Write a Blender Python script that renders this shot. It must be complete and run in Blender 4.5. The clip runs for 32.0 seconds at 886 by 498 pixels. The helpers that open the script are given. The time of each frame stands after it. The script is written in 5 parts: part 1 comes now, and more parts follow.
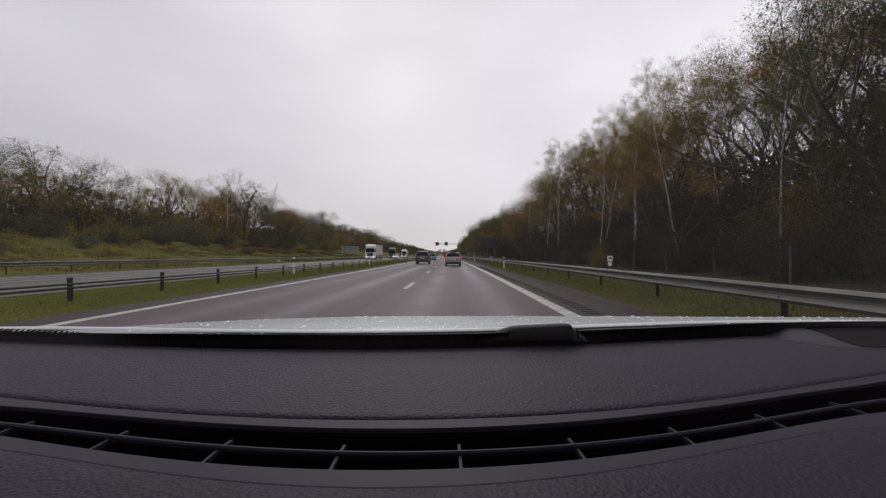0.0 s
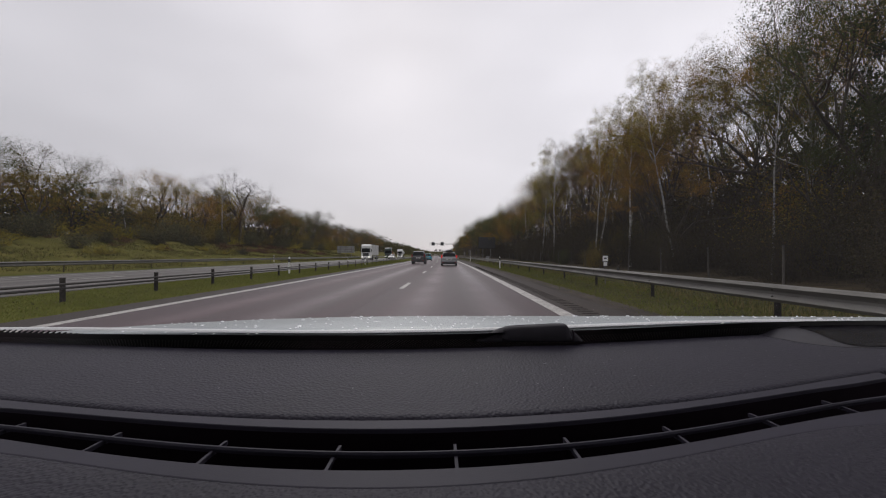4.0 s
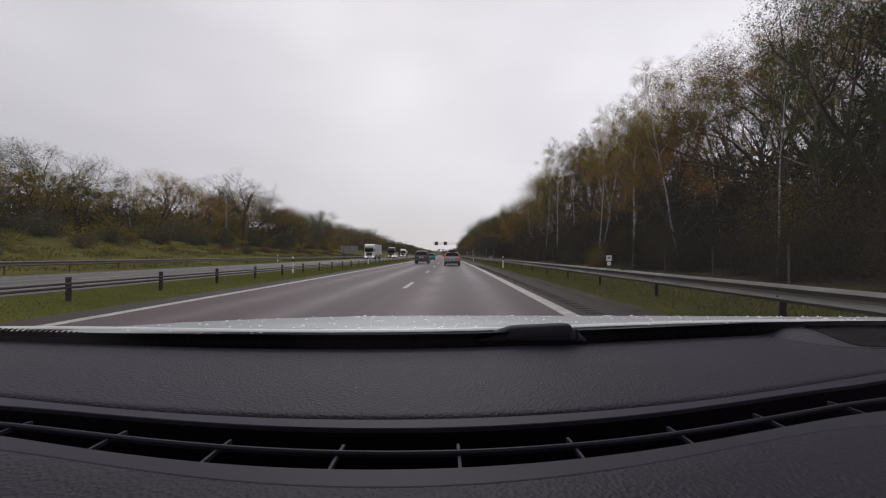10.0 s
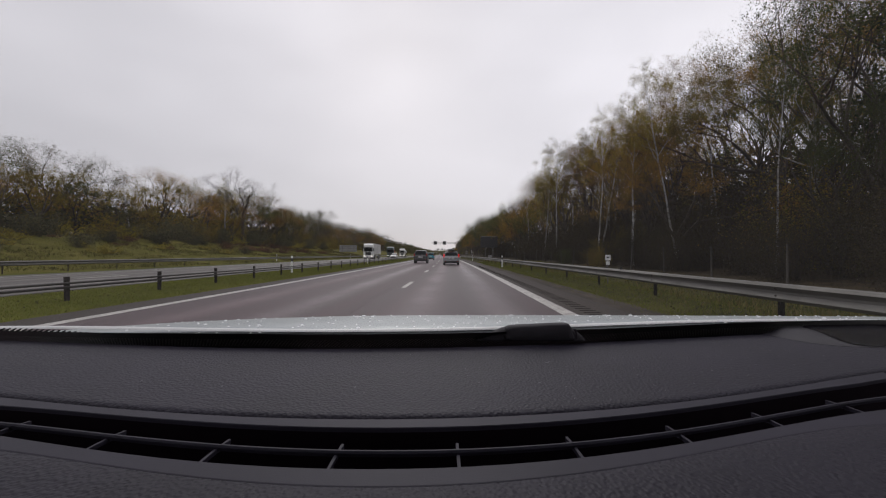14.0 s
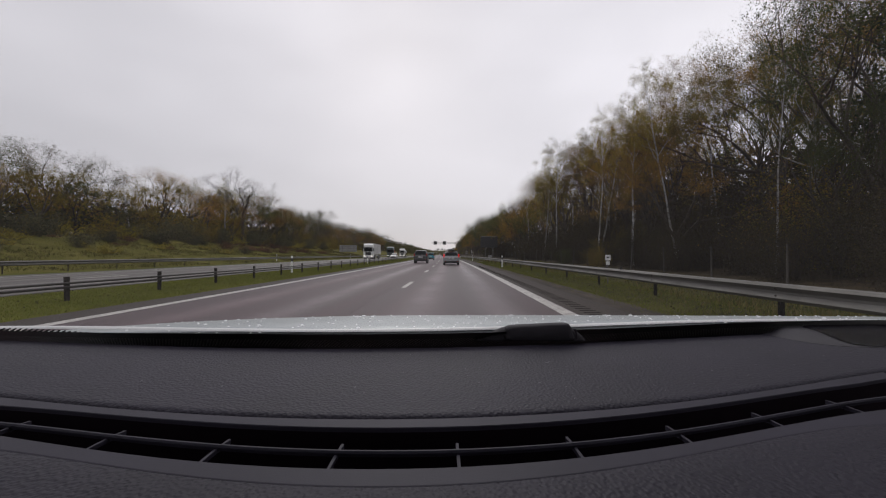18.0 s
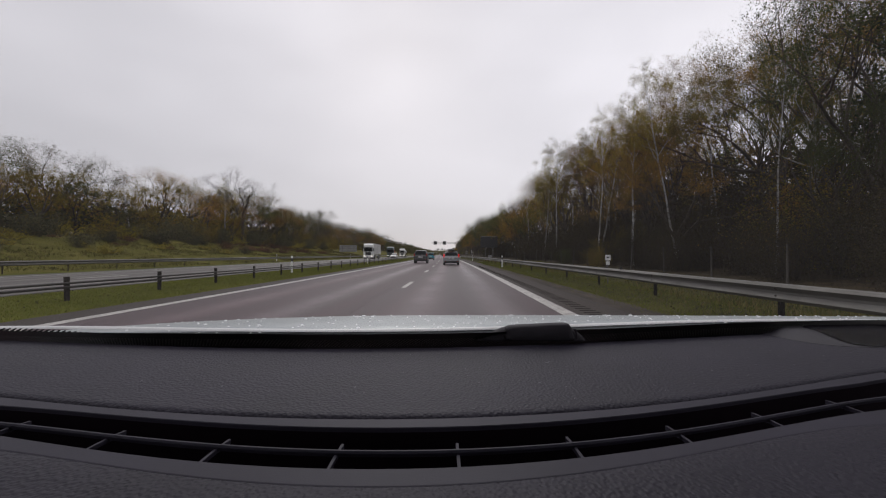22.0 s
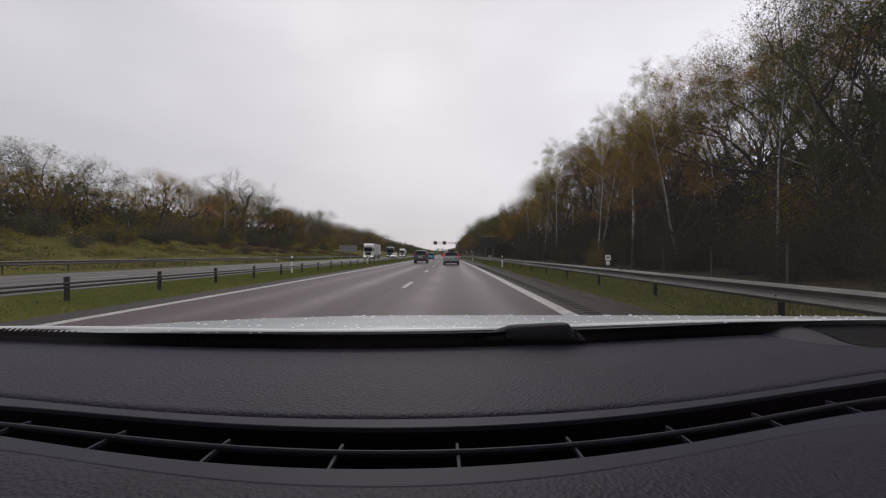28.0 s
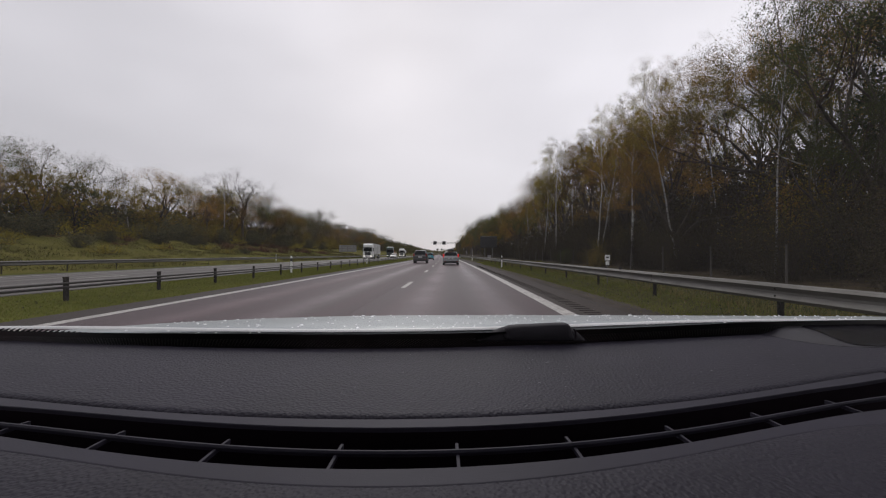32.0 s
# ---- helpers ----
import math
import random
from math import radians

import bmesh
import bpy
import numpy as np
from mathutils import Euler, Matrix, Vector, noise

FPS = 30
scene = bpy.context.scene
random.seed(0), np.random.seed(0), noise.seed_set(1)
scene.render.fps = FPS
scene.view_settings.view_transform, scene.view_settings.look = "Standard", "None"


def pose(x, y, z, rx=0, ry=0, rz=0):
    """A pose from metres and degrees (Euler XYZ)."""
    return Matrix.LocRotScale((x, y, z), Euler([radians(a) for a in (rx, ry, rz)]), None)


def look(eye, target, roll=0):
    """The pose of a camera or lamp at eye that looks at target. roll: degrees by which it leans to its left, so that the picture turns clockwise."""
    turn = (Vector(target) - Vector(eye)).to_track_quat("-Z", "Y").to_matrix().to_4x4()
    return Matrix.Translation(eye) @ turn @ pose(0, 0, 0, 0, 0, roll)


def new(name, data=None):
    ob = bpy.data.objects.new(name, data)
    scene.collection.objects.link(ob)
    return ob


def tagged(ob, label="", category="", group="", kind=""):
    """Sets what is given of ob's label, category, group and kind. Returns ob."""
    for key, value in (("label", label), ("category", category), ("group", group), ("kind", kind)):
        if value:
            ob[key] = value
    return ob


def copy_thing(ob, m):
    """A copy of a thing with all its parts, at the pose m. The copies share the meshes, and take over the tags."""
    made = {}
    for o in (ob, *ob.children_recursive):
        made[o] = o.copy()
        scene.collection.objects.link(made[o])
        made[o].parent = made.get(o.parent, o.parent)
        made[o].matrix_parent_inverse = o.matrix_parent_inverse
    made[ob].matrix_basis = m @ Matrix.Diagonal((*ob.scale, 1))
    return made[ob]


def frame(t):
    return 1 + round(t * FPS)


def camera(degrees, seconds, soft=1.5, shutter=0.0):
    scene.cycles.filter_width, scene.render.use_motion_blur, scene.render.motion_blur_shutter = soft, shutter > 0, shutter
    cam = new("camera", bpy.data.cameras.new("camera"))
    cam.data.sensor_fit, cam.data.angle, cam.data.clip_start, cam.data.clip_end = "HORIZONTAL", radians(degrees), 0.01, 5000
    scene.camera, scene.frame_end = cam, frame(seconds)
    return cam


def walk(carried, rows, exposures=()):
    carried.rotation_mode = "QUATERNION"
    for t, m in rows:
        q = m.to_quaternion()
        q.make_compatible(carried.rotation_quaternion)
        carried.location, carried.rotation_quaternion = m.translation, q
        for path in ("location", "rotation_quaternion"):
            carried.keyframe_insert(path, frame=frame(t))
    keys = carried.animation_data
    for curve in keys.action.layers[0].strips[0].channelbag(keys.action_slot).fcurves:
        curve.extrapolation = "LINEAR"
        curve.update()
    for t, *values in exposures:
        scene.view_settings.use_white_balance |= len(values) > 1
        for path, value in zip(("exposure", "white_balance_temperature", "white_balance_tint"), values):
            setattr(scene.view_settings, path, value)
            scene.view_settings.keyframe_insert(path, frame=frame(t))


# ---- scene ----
# ---- camera: mounted on the dashboard of a car, 1.15 m over the road, shaking slightly in its mount ----
EYE = 1.15
SWAY = (
    (0, 1.62, 0.88), (0.5, 1.62, 0.88), (1, 1.62, 0.88), (1.5, 1.62, 0.88), (2, 1.37, 0.88), (2.5, 1.13, 0.88), (3, 0.95, 0.88),
    (3.5, 1.01, 0.88), (5.5, 1.25, 0.88), (6, 1.50, 0.76), (6.5, 1.62, 0.76), (7, 1.62, 0.76), (7.5, 1.62, 0.76), (8, 1.62, 0.88),
    (8.5, 1.62, 0.88), (9, 1.62, 0.76), (9.5, 1.56, 0.76), (10, 1.50, 0.82), (10.5, 1.25, 0.82), (11, 1.01, 0.88), (11.5, 1.01, 0.88),
    (12, 1.13, 0.88), (12.5, 1.25, 0.88), (13, 1.37, 0.76), (13.5, 1.50, 0.76), (14, 1.37, 0.76), (14.5, 1.31, 0.76), (16.5, 1.37, 0.76),
    (17, 1.37, 0.76), (17.5, 1.37, 0.76), (18, 1.37, 0.76), (18.5, 1.37, 0.76), (19, 1.50, 0.88), (19.5, 1.50, 0.88), (20, 1.50, 0.88),
    (20.5, 1.50, 0.76), (21, 1.50, 0.76), (21.5, 1.50, 0.88), (22, 1.37, 0.76), (22.5, 1.13, 0.88), (23, 1.13, 0.88), (23.5, 1.19, 0.88),
    (24, 1.25, 0.88), (24.5, 1.37, 0.88), (25, 1.50, 0.82), (25.5, 1.50, 0.88), (27.5, 1.37, 0.88), (28, 1.37, 0.76), (28.5, 1.37, 0.76),
    (29, 1.31, 0.88), (29.5, 1.31, 0.76), (30, 1.31, 0.76), (30.5, 1.31, 0.76), (31, 1.31, 0.76), (31.5, 1.31, 0.76), (32, 1.31, 0.76),
)
cam = camera(95.0, 32.0, soft=1.2)
walk(cam, [(t, pose(0, 0, EYE, 90 + pitch, 0, yaw)) for t, yaw, pitch in SWAY], exposures=((0.0, 0.0), (32.0, 0.0)))

# ---- overcast sky and a veiled sun ----
world = bpy.data.worlds.new("overcast_sky")
scene.world = world
world.use_nodes = True
wn, wl = world.node_tree.nodes, world.node_tree.links
wn.clear()
w_out, w_bg = wn.new("ShaderNodeOutputWorld"), wn.new("ShaderNodeBackground")
w_sky = wn.new("ShaderNodeTexSky")
w_sky.sky_type, w_sky.sun_disc = "NISHITA", False
w_sky.sun_elevation, w_sky.sun_rotation = radians(28), radians(-8)
w_gain = wn.new("ShaderNodeMix")
w_gain.data_type, w_gain.blend_type = "RGBA", "MULTIPLY"
w_gain.inputs[0].default_value = 1.0
w_gain.inputs[7].default_value = (0.05, 0.05, 0.05, 1)
wl.new(w_sky.outputs[0], w_gain.inputs[6])
w_co, w_map = wn.new("ShaderNodeTexCoord"), wn.new("ShaderNodeMapping")
w_map.inputs["Scale"].default_value = (1.0, 1.0, 2.6)
w_noise = wn.new("ShaderNodeTexNoise")
w_noise.inputs["Scale"].default_value, w_noise.inputs["Detail"].default_value = 1.5, 3.0
w_noise.inputs["Roughness"].default_value = 0.5
w_ramp = wn.new("ShaderNodeValToRGB")
w_ramp.color_ramp.elements[0].position, w_ramp.color_ramp.elements[0].color = 0.30, (0.705, 0.688, 0.735, 1)
w_ramp.color_ramp.elements[1].position, w_ramp.color_ramp.elements[1].color = 0.66, (0.91, 0.885, 0.94, 1)
wl.new(w_co.outputs["Generated"], w_map.inputs[0])
wl.new(w_map.outputs[0], w_noise.inputs["Vector"])
wl.new(w_noise.outputs[0], w_ramp.inputs[0])
w_mix = wn.new("ShaderNodeMix")
w_mix.data_type = "RGBA"
w_mix.inputs[0].default_value = 0.93
wl.new(w_gain.outputs[2], w_mix.inputs[6])
w_sep, w_side = wn.new("ShaderNodeSeparateXYZ"), wn.new("ShaderNodeMapRange")
w_side.inputs[1].default_value, w_side.inputs[2].default_value = -0.75, 0.1
w_side.inputs[3].default_value, w_side.inputs[4].default_value = 0.80, 1.0
wl.new(w_co.outputs["Generated"], w_sep.inputs[0])
wl.new(w_sep.outputs[0], w_side.inputs[0])
w_low, w_both = wn.new("ShaderNodeMapRange"), wn.new("ShaderNodeMath")
w_low.inputs[1].default_value, w_low.inputs[2].default_value = 0.0, 0.38
w_low.inputs[3].default_value, w_low.inputs[4].default_value = 0.76, 1.03
w_both.operation = "MULTIPLY"
wl.new(w_sep.outputs[2], w_low.inputs[0])
wl.new(w_side.outputs[0], w_both.inputs[0])
wl.new(w_low.outputs[0], w_both.inputs[1])
w_thick = wn.new("ShaderNodeVectorMath")
w_thick.operation = "SCALE"
wl.new(w_ramp.outputs[0], w_thick.inputs[0])
wl.new(w_both.outputs[0], w_thick.inputs["Scale"])
wl.new(w_thick.outputs[0], w_mix.inputs[7])
wl.new(w_mix.outputs[2], w_bg.inputs[0])
w_bg.inputs[1].default_value = 1.0
wl.new(w_bg.outputs[0], w_out.inputs[0])

sun = new("sun", bpy.data.lights.new("sun", "SUN"))
sun.data.energy, sun.data.angle, sun.data.color = 0.6, radians(25), (1.0, 0.97, 0.93)
sun.matrix_world = look((-6, 45, 45), (0, 0, 0))

# ---- materials ----
def mat(name, low, high, rough=0.6, scale=6.0, detail=4.0, metal=0.0, bump=0.0, bump_scale=40.0, big=0.25, vary=0.0, coat=0.0, stretch=(1, 1, 1), spec=0.5, rough_vary=0.1):
    """A surface whose colour drifts between low and high at two scales, with fine relief."""
    m = bpy.data.materials.new(name)
    m.use_nodes = True
    n, l = m.node_tree.nodes, m.node_tree.links
    b = n["Principled BSDF"]
    b.inputs["Metallic"].default_value = metal
    b.inputs["Coat Weight"].default_value = coat
    b.inputs["Coat Roughness"].default_value = 0.08
    b.inputs["Specular IOR Level"].default_value = spec
    co, mp = n.new("ShaderNodeTexCoord"), n.new("ShaderNodeMapping")
    mp.inputs["Scale"].default_value = stretch
    l.new(co.outputs["Object"], mp.inputs[0])
    fine, wide = n.new("ShaderNodeTexNoise"), n.new("ShaderNodeTexNoise")
    fine.inputs["Scale"].default_value, fine.inputs["Detail"].default_value = scale, detail
    wide.inputs["Scale"].default_value, wide.inputs["Detail"].default_value = scale * big, 3.0
    add = n.new("ShaderNodeMath")
    add.operation = "ADD"
    half = n.new("ShaderNodeMath")
    half.operation, half.inputs[1].default_value = "MULTIPLY", 0.5
    for tex in (fine, wide):
        l.new(mp.outputs[0], tex.inputs["Vector"])
    l.new(fine.outputs[0], add.inputs[0])
    l.new(wide.outputs[0], add.inputs[1])
    l.new(add.outputs[0], half.inputs[0])
    ramp = n.new("ShaderNodeValToRGB")
    ramp.color_ramp.elements[0].position, ramp.color_ramp.elements[0].color = 0.36, (*low, 1)
    ramp.color_ramp.elements[1].position, ramp.color_ramp.elements[1].color = 0.64, (*high, 1)
    l.new(half.outputs[0], ramp.inputs[0])
    col = ramp.outputs[0]
    if vary:
        info, hsv, rng = n.new("ShaderNodeObjectInfo"), n.new("ShaderNodeHueSaturation"), n.new("ShaderNodeMapRange")
        rng.inputs[3].default_value, rng.inputs[4].default_value = 1 - vary, 1 + vary
        l.new(info.outputs["Random"], rng.inputs[0])
        l.new(rng.outputs[0], hsv.inputs["Value"])
        l.new(col, hsv.inputs["Color"])
        col = hsv.outputs[0]
    l.new(col, b.inputs["Base Color"])
    rr = n.new("ShaderNodeMapRange")
    rr.inputs[3].default_value, rr.inputs[4].default_value = max(0.02, rough - rough_vary), min(1, rough + rough_vary)
    l.new(wide.outputs[0], rr.inputs[0])
    l.new(rr.outputs[0], b.inputs["Roughness"])
    if bump:
        bt, bp = n.new("ShaderNodeTexNoise"), n.new("ShaderNodeBump")
        bt.inputs["Scale"].default_value, bt.inputs["Detail"].default_value = bump_scale, 3.0
        l.new(mp.outputs[0], bt.inputs["Vector"])
        bp.inputs["Strength"].default_value, bp.inputs["Distance"].default_value = bump, 0.02
        l.new(bt.outputs[0], bp.inputs["Height"])
        l.new(bp.outputs[0], b.inputs["Normal"])
    return m


def leaf_mat(name, tones, through_light=0.4):
    """Leaves whose tone changes from leaf to leaf and from plant to plant."""
    m = bpy.data.materials.new(name)
    m.use_nodes = True
    n, l = m.node_tree.nodes, m.node_tree.links
    b, out = n["Principled BSDF"], n["Material Output"]
    geo, info = n.new("ShaderNodeNewGeometry"), n.new("ShaderNodeObjectInfo")
    ramp = n.new("ShaderNodeValToRGB")
    el = ramp.color_ramp.elements
    while len(el) < len(tones):
        el.new(0.5)
    for i, c in enumerate(tones):
        el[i].position, el[i].color = i / (len(tones) - 1), (*c, 1)
    l.new(geo.outputs["Random Per Island"], ramp.inputs[0])
    hsv, rng = n.new("ShaderNodeHueSaturation"), n.new("ShaderNodeMapRange")
    rng.inputs[3].default_value, rng.inputs[4].default_value = 0.7, 1.3
    l.new(info.outputs["Random"], rng.inputs[0])
    l.new(rng.outputs[0], hsv.inputs["Value"])
    l.new(ramp.outputs[0], hsv.inputs["Color"])
    l.new(hsv.outputs[0], b.inputs["Base Color"])
    b.inputs["Roughness"].default_value = 0.8
    b.inputs["Specular IOR Level"].default_value = 0.05
    tr, mx = n.new("ShaderNodeBsdfTranslucent"), n.new("ShaderNodeMixShader")
    l.new(hsv.outputs[0], tr.inputs[0])
    mx.inputs[0].default_value = through_light
    l.new(b.outputs[0], mx.inputs[1])
    l.new(tr.outputs[0], mx.inputs[2])
    l.new(mx.outputs[0], out.inputs[0])
    return m


def grained(name, low, high, rough, cell, depth, spec=0.5):
    """Moulded plastic with a leather grain of cells of the given size in metres."""
    m = mat(name, low, high, rough, scale=9.0, spec=spec)
    n, l = m.node_tree.nodes, m.node_tree.links
    b = n["Principled BSDF"]
    co, v, bp = n.new("ShaderNodeTexCoord"), n.new("ShaderNodeTexVoronoi"), n.new("ShaderNodeBump")
    v.feature = "SMOOTH_F1"
    v.inputs["Scale"].default_value = 1 / cell
    l.new(co.outputs["Object"], v.inputs["Vector"])
    bp.inputs["Strength"].default_value, bp.inputs["Distance"].default_value = 0.8, depth
    l.new(v.outputs["Distance"], bp.inputs["Height"])
    l.new(bp.outputs[0], b.inputs["Normal"])
    return m


def asphalt(name, low, high, rough):
    """Damp asphalt: fine stone grain, long pale wheel tracks, uneven wetness."""
    m = mat(name, low, high, rough, scale=1.2, detail=8.0, bump=0.25, bump_scale=60.0, stretch=(1.6, 0.02, 1), spec=0.12, rough_vary=0.25)
    n, l = m.node_tree.nodes, m.node_tree.links
    b = n["Principled BSDF"]
    colour, rough_from = b.inputs["Base Color"].links[0].from_socket, b.inputs["Roughness"].links[0].from_socket
    att = n.new("ShaderNodeAttribute")
    att.attribute_name = "track"
    co, blot = n.new("ShaderNodeTexCoord"), n.new("ShaderNodeTexNoise")
    blot.inputs["Scale"].default_value, blot.inputs["Detail"].default_value = 0.35, 6.0
    l.new(co.outputs["Object"], blot.inputs["Vector"])
    wear = n.new("ShaderNodeMath")
    wear.operation = "MULTIPLY"
    l.new(att.outputs["Fac"], wear.inputs[0])
    l.new(blot.outputs[0], wear.inputs[1])
    gain, dry = n.new("ShaderNodeMapRange"), n.new("ShaderNodeMapRange")
    gain.inputs[1].default_value, gain.inputs[2].default_value = 0.0, 0.6
    gain.inputs[3].default_value, gain.inputs[4].default_value = 0.84, 1.22
    dry.inputs[1].default_value, dry.inputs[2].default_value = 0.0, 0.6
    dry.inputs[3].default_value, dry.inputs[4].default_value = 0.06, -0.07
    l.new(wear.outputs[0], gain.inputs[0])
    l.new(wear.outputs[0], dry.inputs[0])
    tone, sheen = n.new("ShaderNodeVectorMath"), n.new("ShaderNodeMath")
    tone.operation, sheen.operation = "SCALE", "ADD"
    l.new(colour, tone.inputs[0])
    l.new(gain.outputs[0], tone.inputs["Scale"])
    l.new(tone.outputs[0], b.inputs["Base Color"])
    l.new(rough_from, sheen.inputs[0])
    l.new(dry.outputs[0], sheen.inputs[1])
    l.new(sheen.outputs[0], b.inputs["Roughness"])
    return m


def lens_mat(name, colour, power):
    m = bpy.data.materials.new(name)
    m.use_nodes = True
    b = m.node_tree.nodes["Principled BSDF"]
    b.inputs["Base Color"].default_value = (*colour, 1)
    b.inputs["Roughness"].default_value = 0.15
    b.inputs["Emission Color"].default_value = (*colour, 1)
    b.inputs["Emission Strength"].default_value = power
    return m


def glass_mat(name, tint=(1, 1, 1), gloss=0.03):
    """Thin clear glass: nearly all straight through, with a faint mirror share."""
    m = bpy.data.materials.new(name)
    m.use_nodes = True
    n, l = m.node_tree.nodes, m.node_tree.links
    n.remove(n["Principled BSDF"])
    t, g, mx = n.new("ShaderNodeBsdfTransparent"), n.new("ShaderNodeBsdfGlossy"), n.new("ShaderNodeMixShader")
    t.inputs[0].default_value = (*tint, 1)
    g.inputs["Roughness"].default_value = gloss
    mx.inputs[0].default_value = 0.015
    l.new(t.outputs[0], mx.inputs[1])
    l.new(g.outputs[0], mx.inputs[2])
    l.new(mx.outputs[0], n["Material Output"].inputs[0])
    return m


M_ROAD = asphalt("damp_asphalt", (0.0543, 0.0362, 0.0399), (0.1028, 0.0699, 0.0757), 0.45)
M_ROAD_FAR = asphalt("older_damp_asphalt", (0.0750, 0.0690, 0.0645), (0.1275, 0.1170, 0.1095), 0.55)
M_JOINT = asphalt("damp_paving_joint", (0.046, 0.0295, 0.0325), (0.090, 0.0585, 0.064), 0.45)
M_SHOULDER = asphalt("shoulder_asphalt", (0.032, 0.0256, 0.0225), (0.060, 0.048, 0.042), 0.66)
M_GRAVEL = mat("pale_verge_gravel", (0.034, 0.028, 0.0235), (0.076, 0.063, 0.053), 0.9, scale=3.0, detail=8.0, bump=0.5, bump_scale=50.0, stretch=(1, 0.3, 1), spec=0.08)
M_PAINT = mat("worn_road_paint", (0.20, 0.185, 0.17), (0.46, 0.44, 0.41), 0.5, scale=9.0, detail=8.0)
M_GROUND = mat("rough_grass_ground", (0.0546, 0.0611, 0.0091), (0.1092, 0.1105, 0.0221), 0.95, scale=0.9, detail=8.0, bump=0.6, bump_scale=9.0, spec=0.02)
M_DRYGRASS = mat("dry_embankment_grass", (0.0650, 0.0625, 0.0150), (0.1300, 0.1150, 0.0325), 0.95, scale=0.35, detail=9.0, bump=0.6, bump_scale=7.0, spec=0.02)
M_VERGE = mat("leaf_strewn_verge", (0.0299, 0.0310, 0.0103), (0.0690, 0.0633, 0.0242), 0.95, scale=1.4, detail=8.0, bump=0.6, bump_scale=9.0, spec=0.02)
M_FLOOR = mat("leaf_litter", (0.022, 0.018, 0.012), (0.06, 0.045, 0.026), 0.95, scale=2.0, detail=8.0, bump=0.5, bump_scale=12.0, spec=0.08)
M_GRASS = leaf_mat("grass_blades", ((0.0845, 0.1011, 0.0154), (0.1101, 0.1254, 0.0218), (0.1434, 0.1485, 0.0333), (0.1331, 0.1126, 0.0397)))
M_GALV = mat("galvanised_steel", (0.072, 0.066, 0.059), (0.165, 0.159, 0.148), 0.6, scale=5.0, detail=9.0, metal=0.45, stretch=(1, 0.22, 3), vary=0.12, bump=0.12, bump_scale=9.0, big=0.12)
M_POST = mat("dark_weathered_post", (0.016, 0.0135, 0.0115), (0.042, 0.036, 0.031), 0.9, scale=20.0, vary=0.3, spec=0.12)
M_WIRE = mat("dark_rail_pipe", (0.024, 0.021, 0.020), (0.055, 0.050, 0.047), 0.7, scale=5.0, spec=0.25, detail=8.0)
M_BARK = mat("grey_brown_bark", (0.026, 0.020, 0.0155), (0.076, 0.060, 0.047), 0.95, scale=7.0, stretch=(3, 3, 0.5), bump=0.6, bump_scale=20.0, vary=0.3)
M_BIRCH = mat("birch_bark", (0.09, 0.085, 0.08), (0.52, 0.50, 0.47), 0.8, scale=5.0, detail=6.0, stretch=(0.6, 0.6, 3), bump=0.3, vary=0.25)
M_STEM = mat("dark_bush_stems", (0.022, 0.016, 0.012), (0.056, 0.041, 0.031), 0.9, scale=2.0, vary=0.3)
M_BRACKEN = leaf_mat("russet_bracken", ((0.055, 0.030, 0.020), (0.105, 0.056, 0.034), (0.15, 0.085, 0.045), (0.07, 0.050, 0.028)))
M_TUFT = leaf_mat("rank_bank_grass", ((0.0598, 0.0676, 0.0182), (0.1014, 0.1027, 0.0299), (0.1625, 0.1378, 0.0546), (0.1170, 0.0871, 0.0403)))
M_TWIG = mat("thin_twigs", (0.036, 0.026, 0.021), (0.088, 0.064, 0.050), 0.95, scale=2.0, vary=0.25, spec=0.1)
M_OLIVE = leaf_mat("olive_autumn_leaves", ((0.0722, 0.0697, 0.0165), (0.1491, 0.1344, 0.0267), (0.2550, 0.1821, 0.0354), (0.2026, 0.1129, 0.0300)))
M_RUST = leaf_mat("rusty_autumn_leaves", ((0.1155, 0.0660, 0.0168), (0.2475, 0.1320, 0.0280), (0.3410, 0.1980, 0.0406), (0.1265, 0.1045, 0.0224)))
M_YELLOW = leaf_mat("yellow_birch_leaves", ((0.1670, 0.1445, 0.0234), (0.3172, 0.2465, 0.0372), (0.1503, 0.1445, 0.0297)))
M_GREEN = leaf_mat("late_green_leaves", ((0.0366, 0.0479, 0.0189), (0.0703, 0.0879, 0.0279), (0.1110, 0.1177, 0.0369)))
M_NEEDLE = leaf_mat("dark_needles", ((0.013, 0.021, 0.010), (0.026, 0.037, 0.016), (0.045, 0.047, 0.02)), 0.1)
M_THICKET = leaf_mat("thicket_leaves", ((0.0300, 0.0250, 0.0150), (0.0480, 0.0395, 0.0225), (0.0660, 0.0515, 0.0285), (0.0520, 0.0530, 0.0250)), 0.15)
M_SCRUB = leaf_mat("scrub_leaves", ((0.0396, 0.0405, 0.0228), (0.0736, 0.0758, 0.0399), (0.1196, 0.1074, 0.0555), (0.0654, 0.0583, 0.0375)), 0.3)
M_DASH = grained("grained_dash_plastic", (0.0186, 0.0165, 0.0249), (0.0264, 0.0235, 0.0354), 0.58, 0.0027, 0.0015, 0.2)
M_DASH_SMOOTH = mat("smooth_dash_plastic", (0.0246, 0.0223, 0.0325), (0.0332, 0.0301, 0.0437), 0.55, scale=12.0, bump=0.05, bump_scale=900.0, spec=0.18)
M_POD = mat("satin_pod_plastic", (0.0125, 0.0106, 0.0155), (0.0170, 0.0145, 0.0208), 0.5, scale=12.0, bump=0.03, bump_scale=900.0, spec=0.4)
